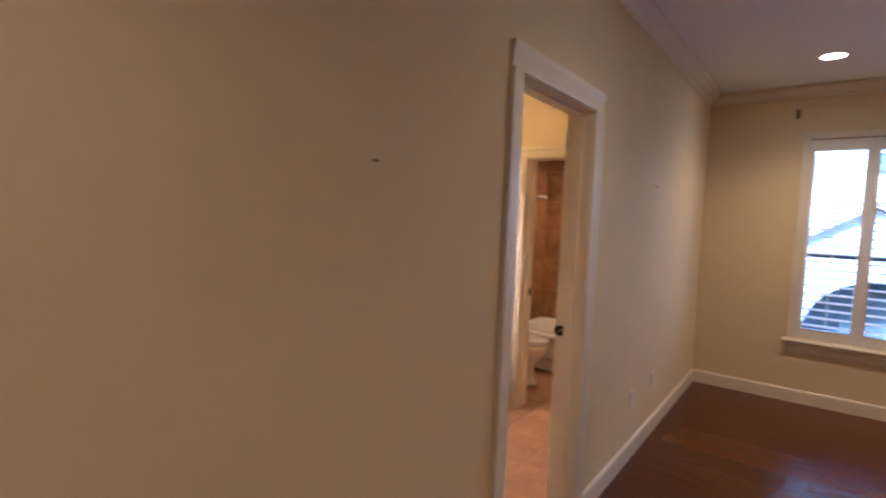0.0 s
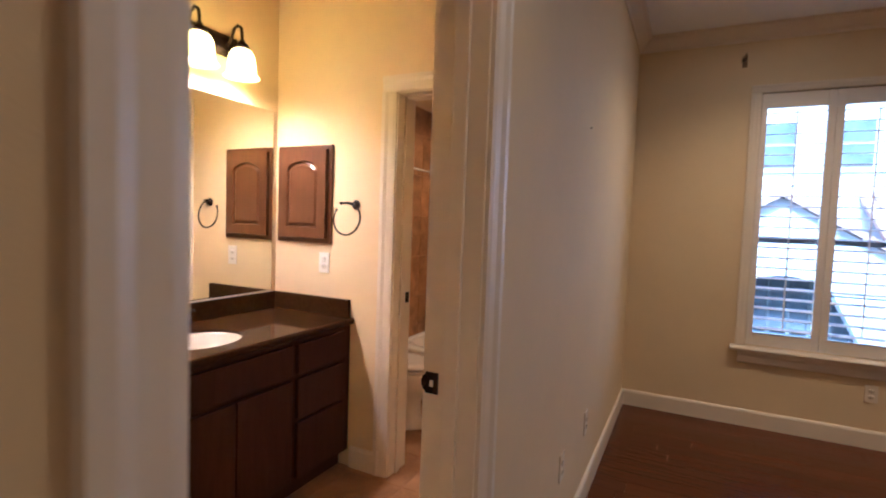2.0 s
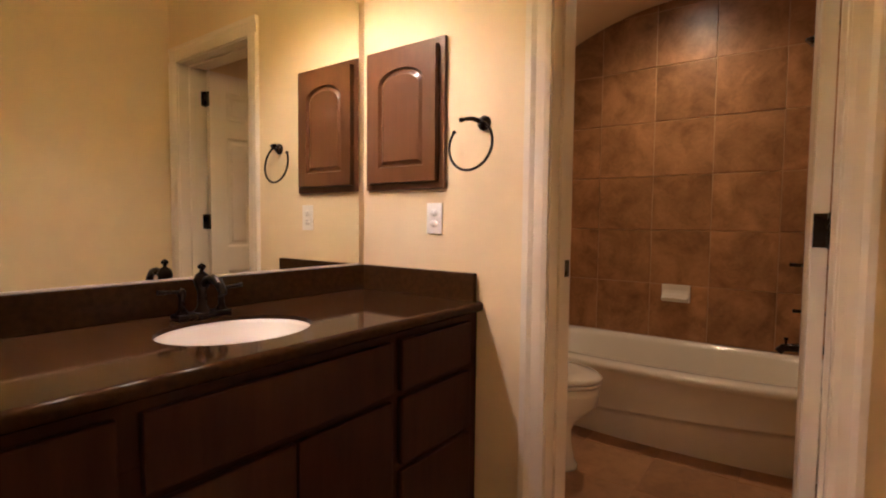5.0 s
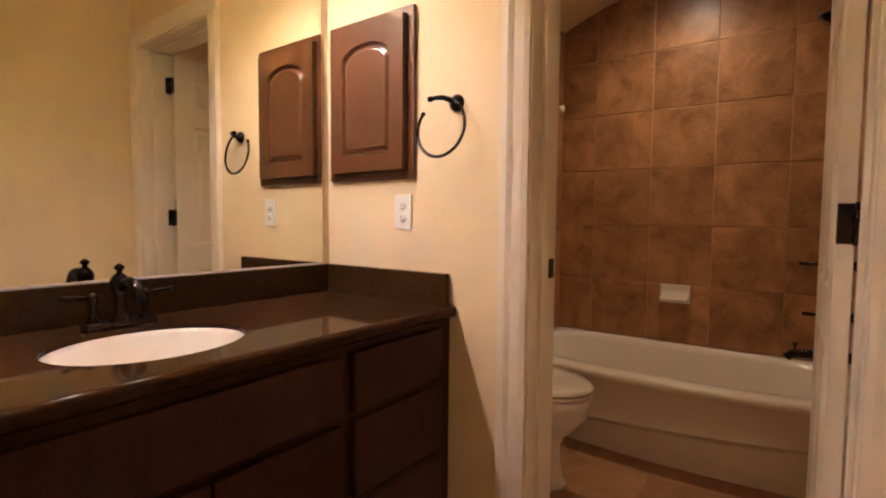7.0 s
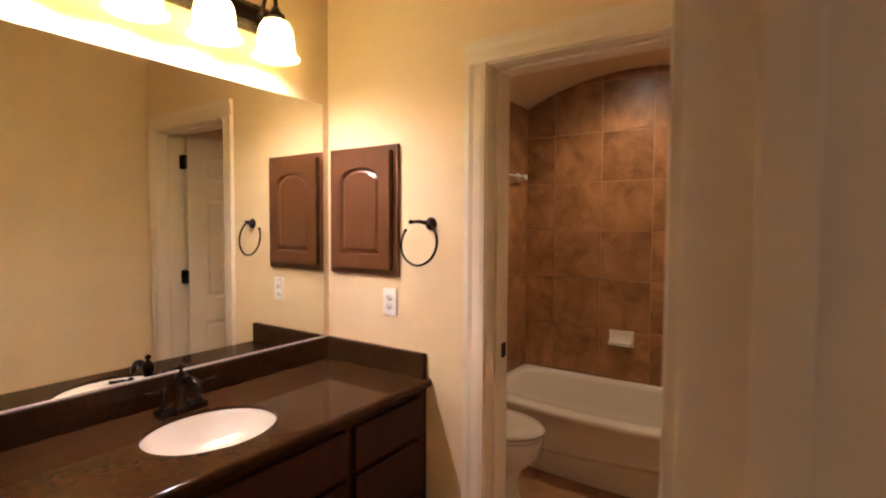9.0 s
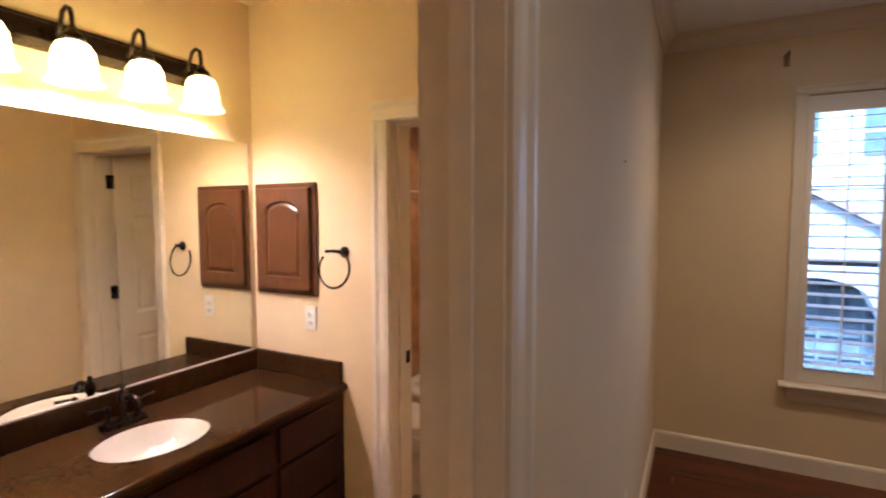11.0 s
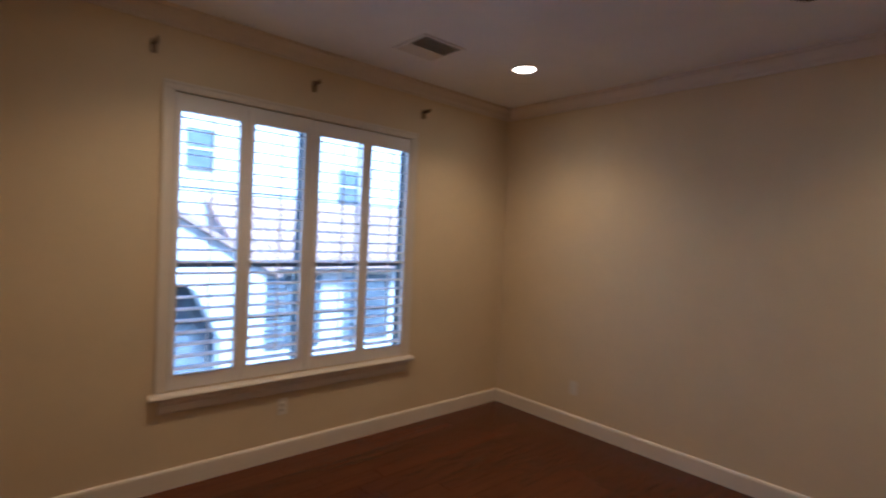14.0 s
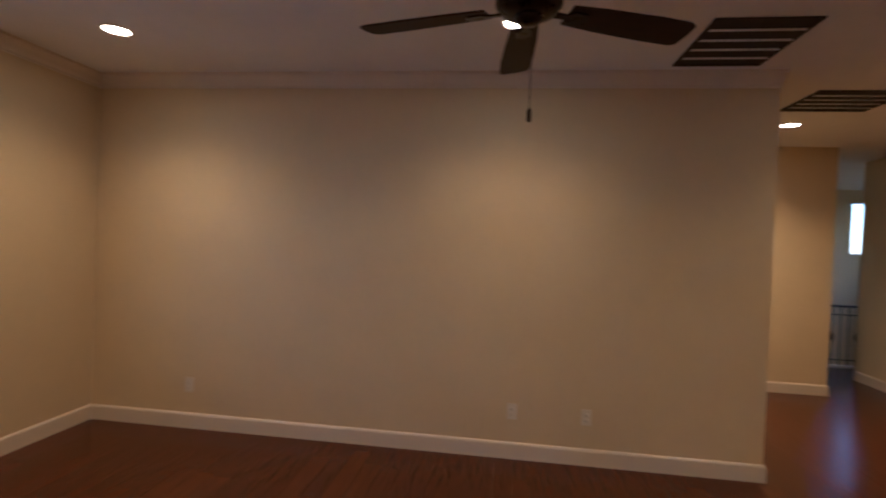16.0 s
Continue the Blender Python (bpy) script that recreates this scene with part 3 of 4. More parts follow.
for p in ((-3.98, -3.95, 1.62, 2.58), (-3.53, -3.50, 1.62, 2.58), (-3.95, -3.53, 1.62, 1.65), (-3.95, -3.53, 2.55, 2.58)):
    box(bm, 9.04, 9.08, *p)
part("window_frame", bm, TRIM, win2)
pane = part("pane", box(bmesh.new(), 9.058, 9.062, -3.95, -3.53, 1.65, 2.55), GLASS, win2)
pane.visible_shadow = False

# ---- vanity ----
VF, V0, V1 = -2.168, 2.545, 4.076   # front of the carcass and its two ends
van = thing("vanity_cabinet", "dark stained wooden vanity with drawer stacks and two doors", "vanity", (0, 0, 0))
bm = bmesh.new()
box(bm, XM, VF - 0.06, V0, V1, 0.0, 0.10)
box(bm, XM, VF, V0, V1, 0.10, 0.68, 0.002)
box(bm, VF - 0.02, VF, V0, V1, 0.68, 0.798, 0.001)
box(bm, XM, VF - 0.02, V0, V0 + 0.02, 0.68, 0.798)
box(bm, XM, VF - 0.02, V1 - 0.02, V1, 0.68, 0.798)
part("carcass", bm, CABINET, van)


def front(name, y0, y1, z0, z1, panel=False, label=""):
    """A drawer or door front that stands off the carcass, with a raised field on doors."""
    t = bmesh.new()
    box(t, VF + 0.001, VF + 0.021, y0, y1, z0, z1, 0.005)
    if panel:
        box(t, VF + 0.015, VF + 0.0225, y0 + 0.062, y1 - 0.062, z0 + 0.062, z1 - 0.062, 0.003)
    return part(name, t, CABINET, van, label)


for y0, y1 in ((2.585, 2.935), (3.655, 4.010)):
    for z0, z1 in ((0.632, 0.780), (0.418, 0.612), (0.125, 0.398)):
        front("drawer_front", y0, y1, z0, z1)
front("false_front", 2.975, 3.617, 0.632, 0.780)
front("door", 2.975, 3.293, 0.125, 0.612, False)
front("door", 3.299, 3.617, 0.125, 0.612, False)

# worktop with an oval cut-out and rounded front edge
SX, SY, SA, SB = -2.405, 3.308, 0.165, 0.194   # sink centre and half sizes
ZT = 0.838
FRONT = -2.142
top = thing("vanity_worktop", "polished dark brown stone vanity top with rounded edge", "worktop", (0, 0, 0))
bm = bmesh.new()
N = 64
inner_t, inner_b, outer_t, outer_b = [], [], [], []
x0, x1, y0, y1 = XM, FRONT - 0.018, V0 - 0.01, V1 + 0.002
for k in range(N):
    a = 2 * math.pi * k / N
    c, s = math.cos(a), math.sin(a)
    inner_t.append(bm.verts.new((SX + SA * c, SY + SB * s, ZT)))
    inner_b.append(bm.verts.new((SX + SA * c, SY + SB * s, ZT - 0.011)))
    reach = min(((x1 - SX) / c if c > 0 else (x0 - SX) / c) if abs(c) > 1e-6 else 9, ((y1 - SY) / s if s > 0 else (y0 - SY) / s) if abs(s) > 1e-6 else 9)
    outer_t.append(bm.verts.new((SX + reach * c, SY + reach * s, ZT)))
    outer_b.append(bm.verts.new((SX + reach * c, SY + reach * s, ZT - 0.036)))
for cx, cy in ((x0, y0), (x1, y0), (x1, y1), (x0, y1)):
    near = min(range(N), key=lambda k: (outer_t[k].co.x - cx) ** 2 + (outer_t[k].co.y - cy) ** 2)
    for ring in (outer_t, outer_b):
        ring[near].co.x, ring[near].co.y = cx, cy
for k in range(N):
    j = (k + 1) % N
    bm.faces.new((inner_t[k], inner_t[j], outer_t[j], outer_t[k]))
    bm.faces.new((inner_b[k], inner_b[j], inner_t[j], inner_t[k]))
    bm.faces.new((outer_b[k], outer_b[j], inner_b[j], inner_b[k]))
part("slab", bm, STONE, top)
nose = [(FRONT - 0.018 + 0.018 * math.sin(a), ZT - 0.018 + 0.018 * math.cos(a)) for a in [math.pi * k / 16 for k in range(17)]]
nose = list(dict.fromkeys((round(u, 5), round(v, 5)) for u, v in nose))
part("rounded_edge", extrude(bmesh.new(), nose, "y", V0 - 0.01, V1 + 0.002), STONE, top)
part("backsplash", box(bmesh.new(), XM, -2.708, V0 - 0.01, YC - 0.001, ZT, 0.936, 0.002), STONE, top)
part("side_splash", box(bmesh.new(), -2.708, -2.172, 4.056, YC - 0.001, ZT, 0.936, 0.002), STONE, top)

sink = thing("sink_basin", "white oval undermount porcelain sink in the stone top", "sink", (SX, SY, ZT - 0.0115))
bowl = [(1.06, 0.0), (1.0, 0.0), (0.97, -0.012), (0.90, -0.035), (0.76, -0.065), (0.55, -0.088), (0.3, -0.100), (0.12, -0.103)]
part("bowl", lathe(bmesh.new(), [(r * SA, z) for r, z in bowl], None, 48, SB / SA), PORCELAIN, sink)
part("drain", lathe(bmesh.new(), [(0.024, -0.1015), (0.018, -0.099), (0.0, -0.100)], None, 20), BRONZE, sink)

# ---- faucet ----
fau = thing("faucet", "oil-rubbed bronze faucet with two lever handles", "faucet", (-2.615, 3.328, ZT))
fau.scale = (0.92, 0.92, 1.0)
bm = bmesh.new()
box(bm, -0.028, 0.028, -0.085, 0.085, 0.0, 0.016, 0.006)
part("deck_plate", bm, BRONZE, fau)
bm = lathe(bmesh.new(), [(0, 0), (0.026, 0.012), (0.024, 0.02), (0.014, 0.032), (0.013, 0.075), (0.020, 0.090), (0.024, 0.108), (0.018, 0.122), (0.007, 0.130), (0.006, 0.136), (0.012, 0.141), (0.012, 0.146), (0.005, 0.152), (0, 0.155)], steps=18)
part("body", bm, BRONZE, fau)
bm = tube(bmesh.new(), [(0.005, 0, 0.092), (0.03, 0, 0.107), (0.06, 0, 0.114), (0.09, 0, 0.108), (0.112, 0, 0.088), (0.118, 0, 0.072)], 0.012, 12, 0.0125)
part("spout", bm, BRONZE, fau)
for s in (-1, 1):
    h = part("handle", lathe(bmesh.new(), [(0, 0.012), (0.021, 0.012), (0.018, 0.020), (0.009, 0.030), (0.0075, 0.060), (0.012, 0.070), (0.012, 0.078), (0.007, 0.084), (0.003, 0.087), (0, 0.088)], pose(0, s * 0.062, 0), 16), BRONZE, fau)
    bm = tube(bmesh.new(), [(0, s * 0.066, 0.076), (0.002, s * 0.09, 0.080), (0.003, s * 0.115, 0.081), (0.004, s * 0.132, 0.083)], 0.0035, 8, 0.0065)
    part("lever", bm, BRONZE, h)

# ---- mirror ----
mir = thing("wall_mirror", "large frameless wall mirror above the vanity backsplash", "mirror", (XM, 0, 0))
part("glass", box(bmesh.new(), 0, 0.006, 2.56, 4.044, 0.938, 1.985), MIRROR, mir)
bm = bmesh.new()
box(bm, 0.0, 0.009, 2.56, 4.044, 0.9365, 0.9425)
part("edge_channel", bm, PLASTIC, mir)

# ---- vanity light ----
LY, LZ = 3.3325, 2.245
bar = thing("vanity_light", "bronze vanity light bar with four lit bell shades", "wall light", (XM, LY, LZ))
bm = extrude(bmesh.new(), [(0.0, -0.055), (0.012, -0.055), (0.016, -0.045), (0.022, -0.038), (0.026, -0.022), (0.026, 0.022), (0.022, 0.038), (0.016, 0.045), (0.012, 0.055), (0.0, 0.055)], "y", -0.44, 0.44)
part("bar", bm, BRONZE, bar)
for k in range(4):
    y = -0.3675 + 0.245 * k
    bm = tube(bmesh.new(), [(0.02, y, 0.0), (0.045, y, 0.012), (0.06, y, 0.045), (0.075, y, 0.078), (0.10, y, 0.090), (0.125, y, 0.075), (0.13, y, 0.045), (0.13, y, 0.0)], 0.008, 8)
    arm = part("arm", bm, BRONZE, bar)
    part("socket_cup", lathe(bmesh.new(), [(0, 0.02), (0.012, 0.02), (0.020, 0.005), (0.034, -0.008), (0.036, -0.024), (0, -0.024)], pose(0.13, y, -0.005), 18), BRONZE, arm)
    bm = lathe(bmesh.new(), [(0.030, -0.028), (0.048, -0.036), (0.062, -0.062), (0.067, -0.100), (0.069, -0.135), (0.077, -0.155), (0.088, -0.165), (0.085, -0.167), (0.067, -0.138), (0.064, -0.100), (0.059, -0.064), (0.045, -0.039), (0.030, -0.032)], pose(0.13, y, -0.005), 28)
    sh = part("shade", bm, SHADEGLASS, bar, "frosted glass bell shade, lit")
    lamp("bulb_lamp", "POINT", (XM + 0.13, LY + y, LZ - 0.115), BULB_WATTS, BULB, size=0.03)

# ---- medicine cabinet ----
med = thing("medicine_cabinet", "red-brown wooden medicine cabinet with arched panel door", "cabinet", (-2.505, YC, 1.510))
W, Hh = 0.196, 0.273
part("cabinet_frame", box(bmesh.new(), -W, W, -0.016, 0, -Hh, Hh, 0.004), MEDWOOD, med)
door = new("door")
door.parent = med
dw, dh = W - 0.028, Hh - 0.028
iw, lo = dw - 0.056, -dh + 0.058
archz = [(iw * math.cos(a), dh - 0.115 + 0.055 * math.sin(a)) for a in [math.pi * k / 14 for k in range(15)]]
field = archz + [(-iw, lo), (iw, lo)]
bm = bmesh.new()
# frame of the door: a plate with an arched opening
t = bmesh.new()
outer = [(dw, dh - 0.115)] + [(dw * math.cos(a) if 0 < k < 14 else dw * math.cos(a), dh) for k, a in enumerate([math.pi * k / 14 for k in range(15)])] + [(-dw, dh - 0.115), (-dw, -dh), (dw, -dh)]
inner = [(iw, dh - 0.115)] + archz + [(-iw, dh - 0.115), (-iw, lo), (iw, lo)]
vo = [t.verts.new((u, -0.037, v)) for u, v in outer]
vi = [t.verts.new((u * 1.0, -0.037, v)) for u, v in inner]
vb = [t.verts.new((u * 1.012, -0.017, v * 1.01)) for u, v in outer]
vd = [t.verts.new((u * 0.94, -0.027, v * 0.975)) for u, v in inner]
n = len(outer)
for k in range(n):
    j = (k + 1) % n
    for q in ((vo[k], vo[j], vi[j], vi[k]), (vb[k], vb[j], vo[j], vo[k]), (vi[k], vi[j], vd[j], vd[k])):
        if len({v.co.to_tuple(5) for v in q}) > 2:
            t.faces.new(q)
bmesh.ops.remove_doubles(t, verts=t.verts[:], dist=1e-5)
add(bm, t)
part("door_frame", bm, MEDWOOD, door)
bm = bmesh.new()
t = bmesh.new()
rings = []
for sc, y in ((0.96, -0.026), (0.90, -0.0265), (0.80, -0.0335), (0.78, -0.034)):
    zc = (dh - 0.06 + lo) / 2
    rings.append([t.verts.new((u * sc, y, zc + (v - zc) * (1 - (1 - sc) * 0.62))) for u, v in field])
for a, b in zip(rings, rings[1:]):
    for k in range(len(field)):
        j = (k + 1) % len(field)
        t.faces.new((a[k], a[j], b[j], b[k]))
t.faces.new(rings[-1])
add(bm, t)
part("raised_panel", bm, MEDWOOD, door)

# ---- towel ring ----
tr = thing("towel_ring", "bronze open towel ring on the cream wall", "towel ring", (-2.150, YC, 1.455))
part("rosette", lathe(bmesh.new(), [(0, 0), (0.026, 0), (0.026, 0.005), (0.022, 0.010), (0.016, 0.014), (0.013, 0.022), (0, 0.024)], pose(0, 0, 0, 90, 0, 0), 24), BRONZE, tr)
bm = tube(bmesh.new(), [(0, -0.018, 0), (-0.004, -0.04, 0.004), (-0.014, -0.055, 0.008), (-0.032, -0.062, 0.008), (-0.045, -0.064, 0.006)], 0.009, 10, 0.006)
lathe(bm, [(0, -0.010), (0.007, -0.007), (0.009, 0), (0.007, 0.007), (0, 0.010)], pose(-0.052, -0.065, 0.006, 0, 90, 0), 12)
part("post", bm, BRONZE, tr)
bm = tube(bmesh.new(), [(-0.031 + 0.087 * math.cos(a), -0.042 + 0.012 * math.sin(a), -0.076 + 0.087 * math.sin(a)) for a in [radians(66 - 7 * k) for k in range(41)]], 0.0048, 8)
e = (-0.031 + 0.087 * math.cos(radians(66 - 7 * 40)), -0.042 + 0.012 * math.sin(radians(66 - 7 * 40)), -0.076 + 0.087 * math.sin(radians(66 - 7 * 40)))
lathe(bm, [(0, -0.008), (0.006, -0.005), (0.008, 0), (0.006, 0.005), (0, 0.008)], Matrix.Translation(e), 10)
part("ring", bm, BRONZE, tr)

# ---- strike plates and hinges ----
st = thing("strike_plate", "dark bronze latch strike plate on the white bathroom door jamb", "strike plate", (-1.050, D1, 1.0))
bm = bmesh.new()
box(bm, -0.022, 0.012, -0.0025, -0.0002, -0.026, 0.026, 0.0008)
lip = [(-0.022, -0.024)] + [(-0.022 - 0.011 * math.cos(a), 0.020 * math.sin(a)) for a in [math.pi * (k / 8 - 0.5) for k in range(9)]] + [(-0.022, 0.024)]
extrude(bm, [(u, v) for u, v in lip], "y", -0.0028, -0.0004)
part("plate", bm, BRONZE, st)
part("latch_hole", box(bmesh.new(), -0.010, -0.001, -0.0035, -0.0023, -0.008, 0.007, 0.0005), ALMOND, st)
st = thing("strike_plate", "small dark strike plate on the tub room jamb", "strike plate", (T0, 4.225, 0.96))
part("plate", box(bmesh.new(), -0.0005, 0.002, -0.020, 0.016, -0.029, 0.029, 0.0006), BRONZE, st)

# ---- tub room door ----
ANG = 88.5
tdoor = thing("door_1", "white panelled tub room door standing open", "door", (T1 - 0.013, YC2 - 0.012, 0.012), rz=180 - ANG)
tagged(tdoor, kind="structure")
L, HD, TK = 0.630, 2.008, 0.035
bm = bmesh.new()
us = [0, 0.105, 0.275, 0.355, 0.525, L]
zs = [0, 0.22, 0.78, 0.93, 1.62, 1.72, 1.90, HD]
hollow = lambda i, j: i in (1, 3) and j in (1, 3, 5)
for face_y, way in ((0.0, 1), (TK, -1)):
    for i in range(5):
        for j in range(7):
            q = [(us[i], zs[j]), (us[i + 1], zs[j]), (us[i + 1], zs[j + 1]), (us[i], zs[j + 1])]
            if not hollow(i, j):
                bm.faces.new([bm.verts.new((u, face_y, z)) for u, z in q])
            else:
                cu, cz = (us[i] + us[i + 1]) / 2, (zs[j] + zs[j + 1]) / 2
                prev = [(u, face_y, z) for u, z in q]
                for inset, dep in ((0.014, 0.008), (0.030, 0.008), (0.042, 0.002)):
                    cur = [(u + (inset if u < cu else -inset), face_y + way * dep, z + (inset if z < cz else -inset)) for u, z in q]
                    for k in range(4):
                        bm.faces.new([bm.verts.new(p) for p in (prev[k], prev[(k + 1) % 4], cur[(k + 1) % 4], cur[k])])
                    prev = cur
                bm.faces.new([bm.verts.new(p) for p in prev])
for q in (((0, 0, 0), (0, TK, 0), (0, TK, HD), (0, 0, HD)), ((L, 0, 0), (L, TK, 0), (L, TK, HD), (L, 0, HD)), ((0, 0, HD), (L, 0, HD), (L, TK, HD), (0, TK, HD)), ((0, 0, 0), (L, 0, 0), (L, TK, 0), (0, TK, 0))):
    bm.faces.new([bm.verts.new(p) for p in q])
bmesh.ops.remove_doubles(bm, verts=bm.verts[:], dist=1e-5)
part("door_leaf", bm, TRIM, tdoor)
for z in (0.25, 1.090, 1.842):
    bm = box(bmesh.new(), -0.003, 0.001, 0.001, 0.033, z - 0.045, z + 0.045, 0.0005)
    tube(bm, [(-0.006, -0.004, z - 0.048), (-0.006, -0.004, z + 0.048)], 0.0065, 10)
    part("hinge", bm, BRONZE, tdoor, "dark bronze hinge")
    hj = part("hinge_leaf", box(bmesh.new(), T1 - 0.0025, T1 + 0.001, YC2 - 0.040, YC2 - 0.002, z - 0.033, z + 0.057, 0.0005), BRONZE)
    hj.parent = tdoor
    hj.matrix_parent_inverse = pose(T1 - 0.013, YC2 - 0.012, 0.012, 0, 0, 180 - ANG).inverted()

# ---- bathtub ----
tub = thing("bathtub", "white bathtub with a gently bowed apron", "bathtub", (0, 0, 0))
NX = 40
RIM = 0.392


def bow(u):
    return 5.215 - 0.075 * (1 - (2 * u - 1) ** 2)


bm = bmesh.new()
grid = []
x0, x1 = XTL + 0.002, XTR - 0.002
yb = YT - 0.002
for i in range(NX + 1):
    u = i / NX
    x = x0 + (x1 - x0) * u
    f = bow(u)
    e = 0.12 + 0.09 * u
    q = 0.050 - 0.010 * u
    prof = [(f + q, 0.0), (f + q - 0.006, e - 0.03), (f + 0.036, e - 0.010), (f + 0.022, e - 0.003), (f + 0.015, e + 0.004), (f + 0.017, e + 0.011), (f + 0.025, e + 0.020), (f + 0.016, 0.340), (f + 0.004, 0.352), (f - 0.002, 0.368), (f + 0.004, 0.384), (f + 0.018, RIM), (f + 0.075, RIM)]
    grid.append([bm.verts.new((x, y, z)) for y, z in prof])
for a, b in zip(grid, grid[1:]):
    for k in range(len(a) - 1):
        bm.faces.new((a[k], b[k], b[k + 1], a[k + 1])).smooth = True
part("apron", bm, PORCELAIN, tub)
bm = bmesh.new()
# basin: rings from the rim inwards and down
M = 72


def ring_at(inset, z, power):
    out = []
    for k in range(M):
        a = 2 * math.pi * k / M
        c, s = math.cos(a), math.sin(a)
        r = (abs(c) ** power + abs(s) ** power) ** (-1 / power)
        u, v = r * c, r * s
        x = (x0 + x1) / 2 + u * ((x1 - x0) / 2 - inset)
        uu = (x - x0) / (x1 - x0)
        f = bow(uu) + 0.0745
        lo_y, hi_y = f + (inset - 0.0 if inset else 0), yb - inset
        y = (lo_y + hi_y) / 2 + v * (hi_y - lo_y) / 2
        out.append(bm.verts.new((x, y, z)))
    return out


rings = [ring_at(0.0, RIM, 60), ring_at(0.035, RIM, 8), ring_at(0.048, RIM - 0.006, 7), ring_at(0.060, RIM - 0.03, 6), ring_at(0.085, 0.22, 5), ring_at(0.12, 0.10, 4.5), ring_at(0.17, 0.06, 4)]
for a, b in zip(rings, rings[1:]):
    for k in range(M):
        j = (k + 1) % M
        bm.faces.new((a[k], a[j], b[j], b[k])).smooth = True
bm.faces.new(rings[-1])
part("basin", bm, PORCELAIN, tub)

# ---- toilet ----
wc = thing("toilet", "white two-piece toilet with closed lid", "toilet", (-2.645, 4.735, 0.0))


def egg(t, cx, rx, ry, z, n=36, nose=1.0):
    return [t.verts.new((cx + rx * math.cos(2 * math.pi * k / n) * (nose if math.cos(2 * math.pi * k / n) > 0 else 1), ry * math.sin(2 * math.pi * k / n), z)) for k in range(n)]


def loft(rows, cap=True):
    t = bmesh.new()
    rings = [egg(t, *r) for r in rows]
    for a, b in zip(rings, rings[1:]):
        for k in range(len(a)):
            j = (k + 1) % len(a)
            t.faces.new((a[k], a[j], b[j], b[k])).smooth = True
    if cap:
        t.faces.new(rings[0][::-1])
        t.faces.new(rings[-1])
    bm = bmesh.new()
    add(bm, t)
    return bm


part("pedestal", loft([(0.36, 0.245, 0.120, 0.0), (0.36, 0.245, 0.118, 0.02), (0.365, 0.225, 0.100, 0.04), (0.37, 0.205, 0.088, 0.12), (0.375, 0.200, 0.090, 0.18), (0.385, 0.215, 0.115, 0.225), (0.40, 0.250, 0.150, 0.27), (0.41, 0.275, 0.172, 0.31), (0.415, 0.280, 0.178, 0.36), (0.415, 0.280, 0.178, 0.395)]), PORCELAIN, wc)
part("seat", loft([(0.415, 0.282, 0.180, 0.398), (0.415, 0.288, 0.184, 0.406), (0.415, 0.286, 0.183, 0.416)]), PORCELAIN, wc)
part("lid", loft([(0.415, 0.284, 0.181, 0.420), (0.415, 0.290, 0.186, 0.424), (0.415, 0.290, 0.186, 0.434), (0.413, 0.275, 0.176, 0.444), (0.41, 0.20, 0.13, 0.450)]), PORCELAIN, wc, "closed white lid")
part("tank", box(bmesh.new(), 0.01, 0.19, -0.22, 0.22, 0.36, 0.70, 0.02), PORCELAIN, wc)
part("tank_lid", box(bmesh.new(), 0.004, 0.20, -0.23, 0.23, 0.70, 0.735, 0.012), PORCELAIN, wc)

# ---- shower fittings and ceramic accessories ----
soap = thing("soap_dish", "white ceramic soap dish set in the brown tile", "soap dish", (-1.892, YT, 0.683))
bm = box(bmesh.new(), -0.083, 0.083, -0.012, 0.0, -0.055, 0.055, 0.005)
part("back_plate", bm, PORCELAIN, soap)
bm = extrude(bmesh.new(), [(-0.010, 0.030), (-0.016, 0.0), (-0.024, -0.022), (-0.050, -0.028), (-0.062, -0.020), (-0.066, -0.028), (-0.055, -0.045), (-0.010, -0.050)], "x", -0.074, 0.074)
part("tray", bm, PORCELAIN, soap)
tb = thing("towel_bar_post", "white ceramic towel bar post on the brown tile", "towel bar", (XTL, 5.80, 1.80))
part("post", loft([(0, 0.035, 0.035, 0.0), (0, 0.034, 0.034, 0.012), (0, 0.02, 0.022, 0.03), (0, 0.018, 0.02, 0.055), (0, 0.024, 0.024, 0.068), (0, 0.016, 0.016, 0.078)]), PORCELAIN, tb)
tb.matrix_world = pose(XTL, 5.80, 1.80, 0, 90, 0)
tb2 = copy_thing(tb, pose(XTL, 5.24, 1.80, 0, 90, 0))
rod = tagged(part("towel_bar", tube(bmesh.new(), [(XTL + 0.055, 5.23, 1.80), (XTL + 0.055, 5.81, 1.80)], 0.009, 10), PORCELAIN), "white towel bar between ceramic posts", "towel bar")

sh = thing("shower", "dark bronze shower head on a bent arm", "shower", (XTR, 5.60, 2.06))
part("flange", lathe(bmesh.new(), [(0, 0), (0.03, 0), (0.028, 0.008), (0.012, 0.014), (0, 0.014)], pose(0, 0, 0, 0, -90, 0), 18), BRONZE, sh)
part("arm", tube(bmesh.new(), [(0, 0, 0), (-0.06, 0, 0.005), (-0.10, 0, -0.01), (-0.125, 0, -0.035)], 0.009, 10), BRONZE, sh)
part("head", lathe(bmesh.new(), [(0, 0.0), (0.012, 0.0), (0.016, -0.02), (0.036, -0.045), (0.042, -0.058), (0.038, -0.064), (0, -0.060)], pose(-0.125, 0, -0.03, 0, 38, 0), 20), BRONZE, sh)
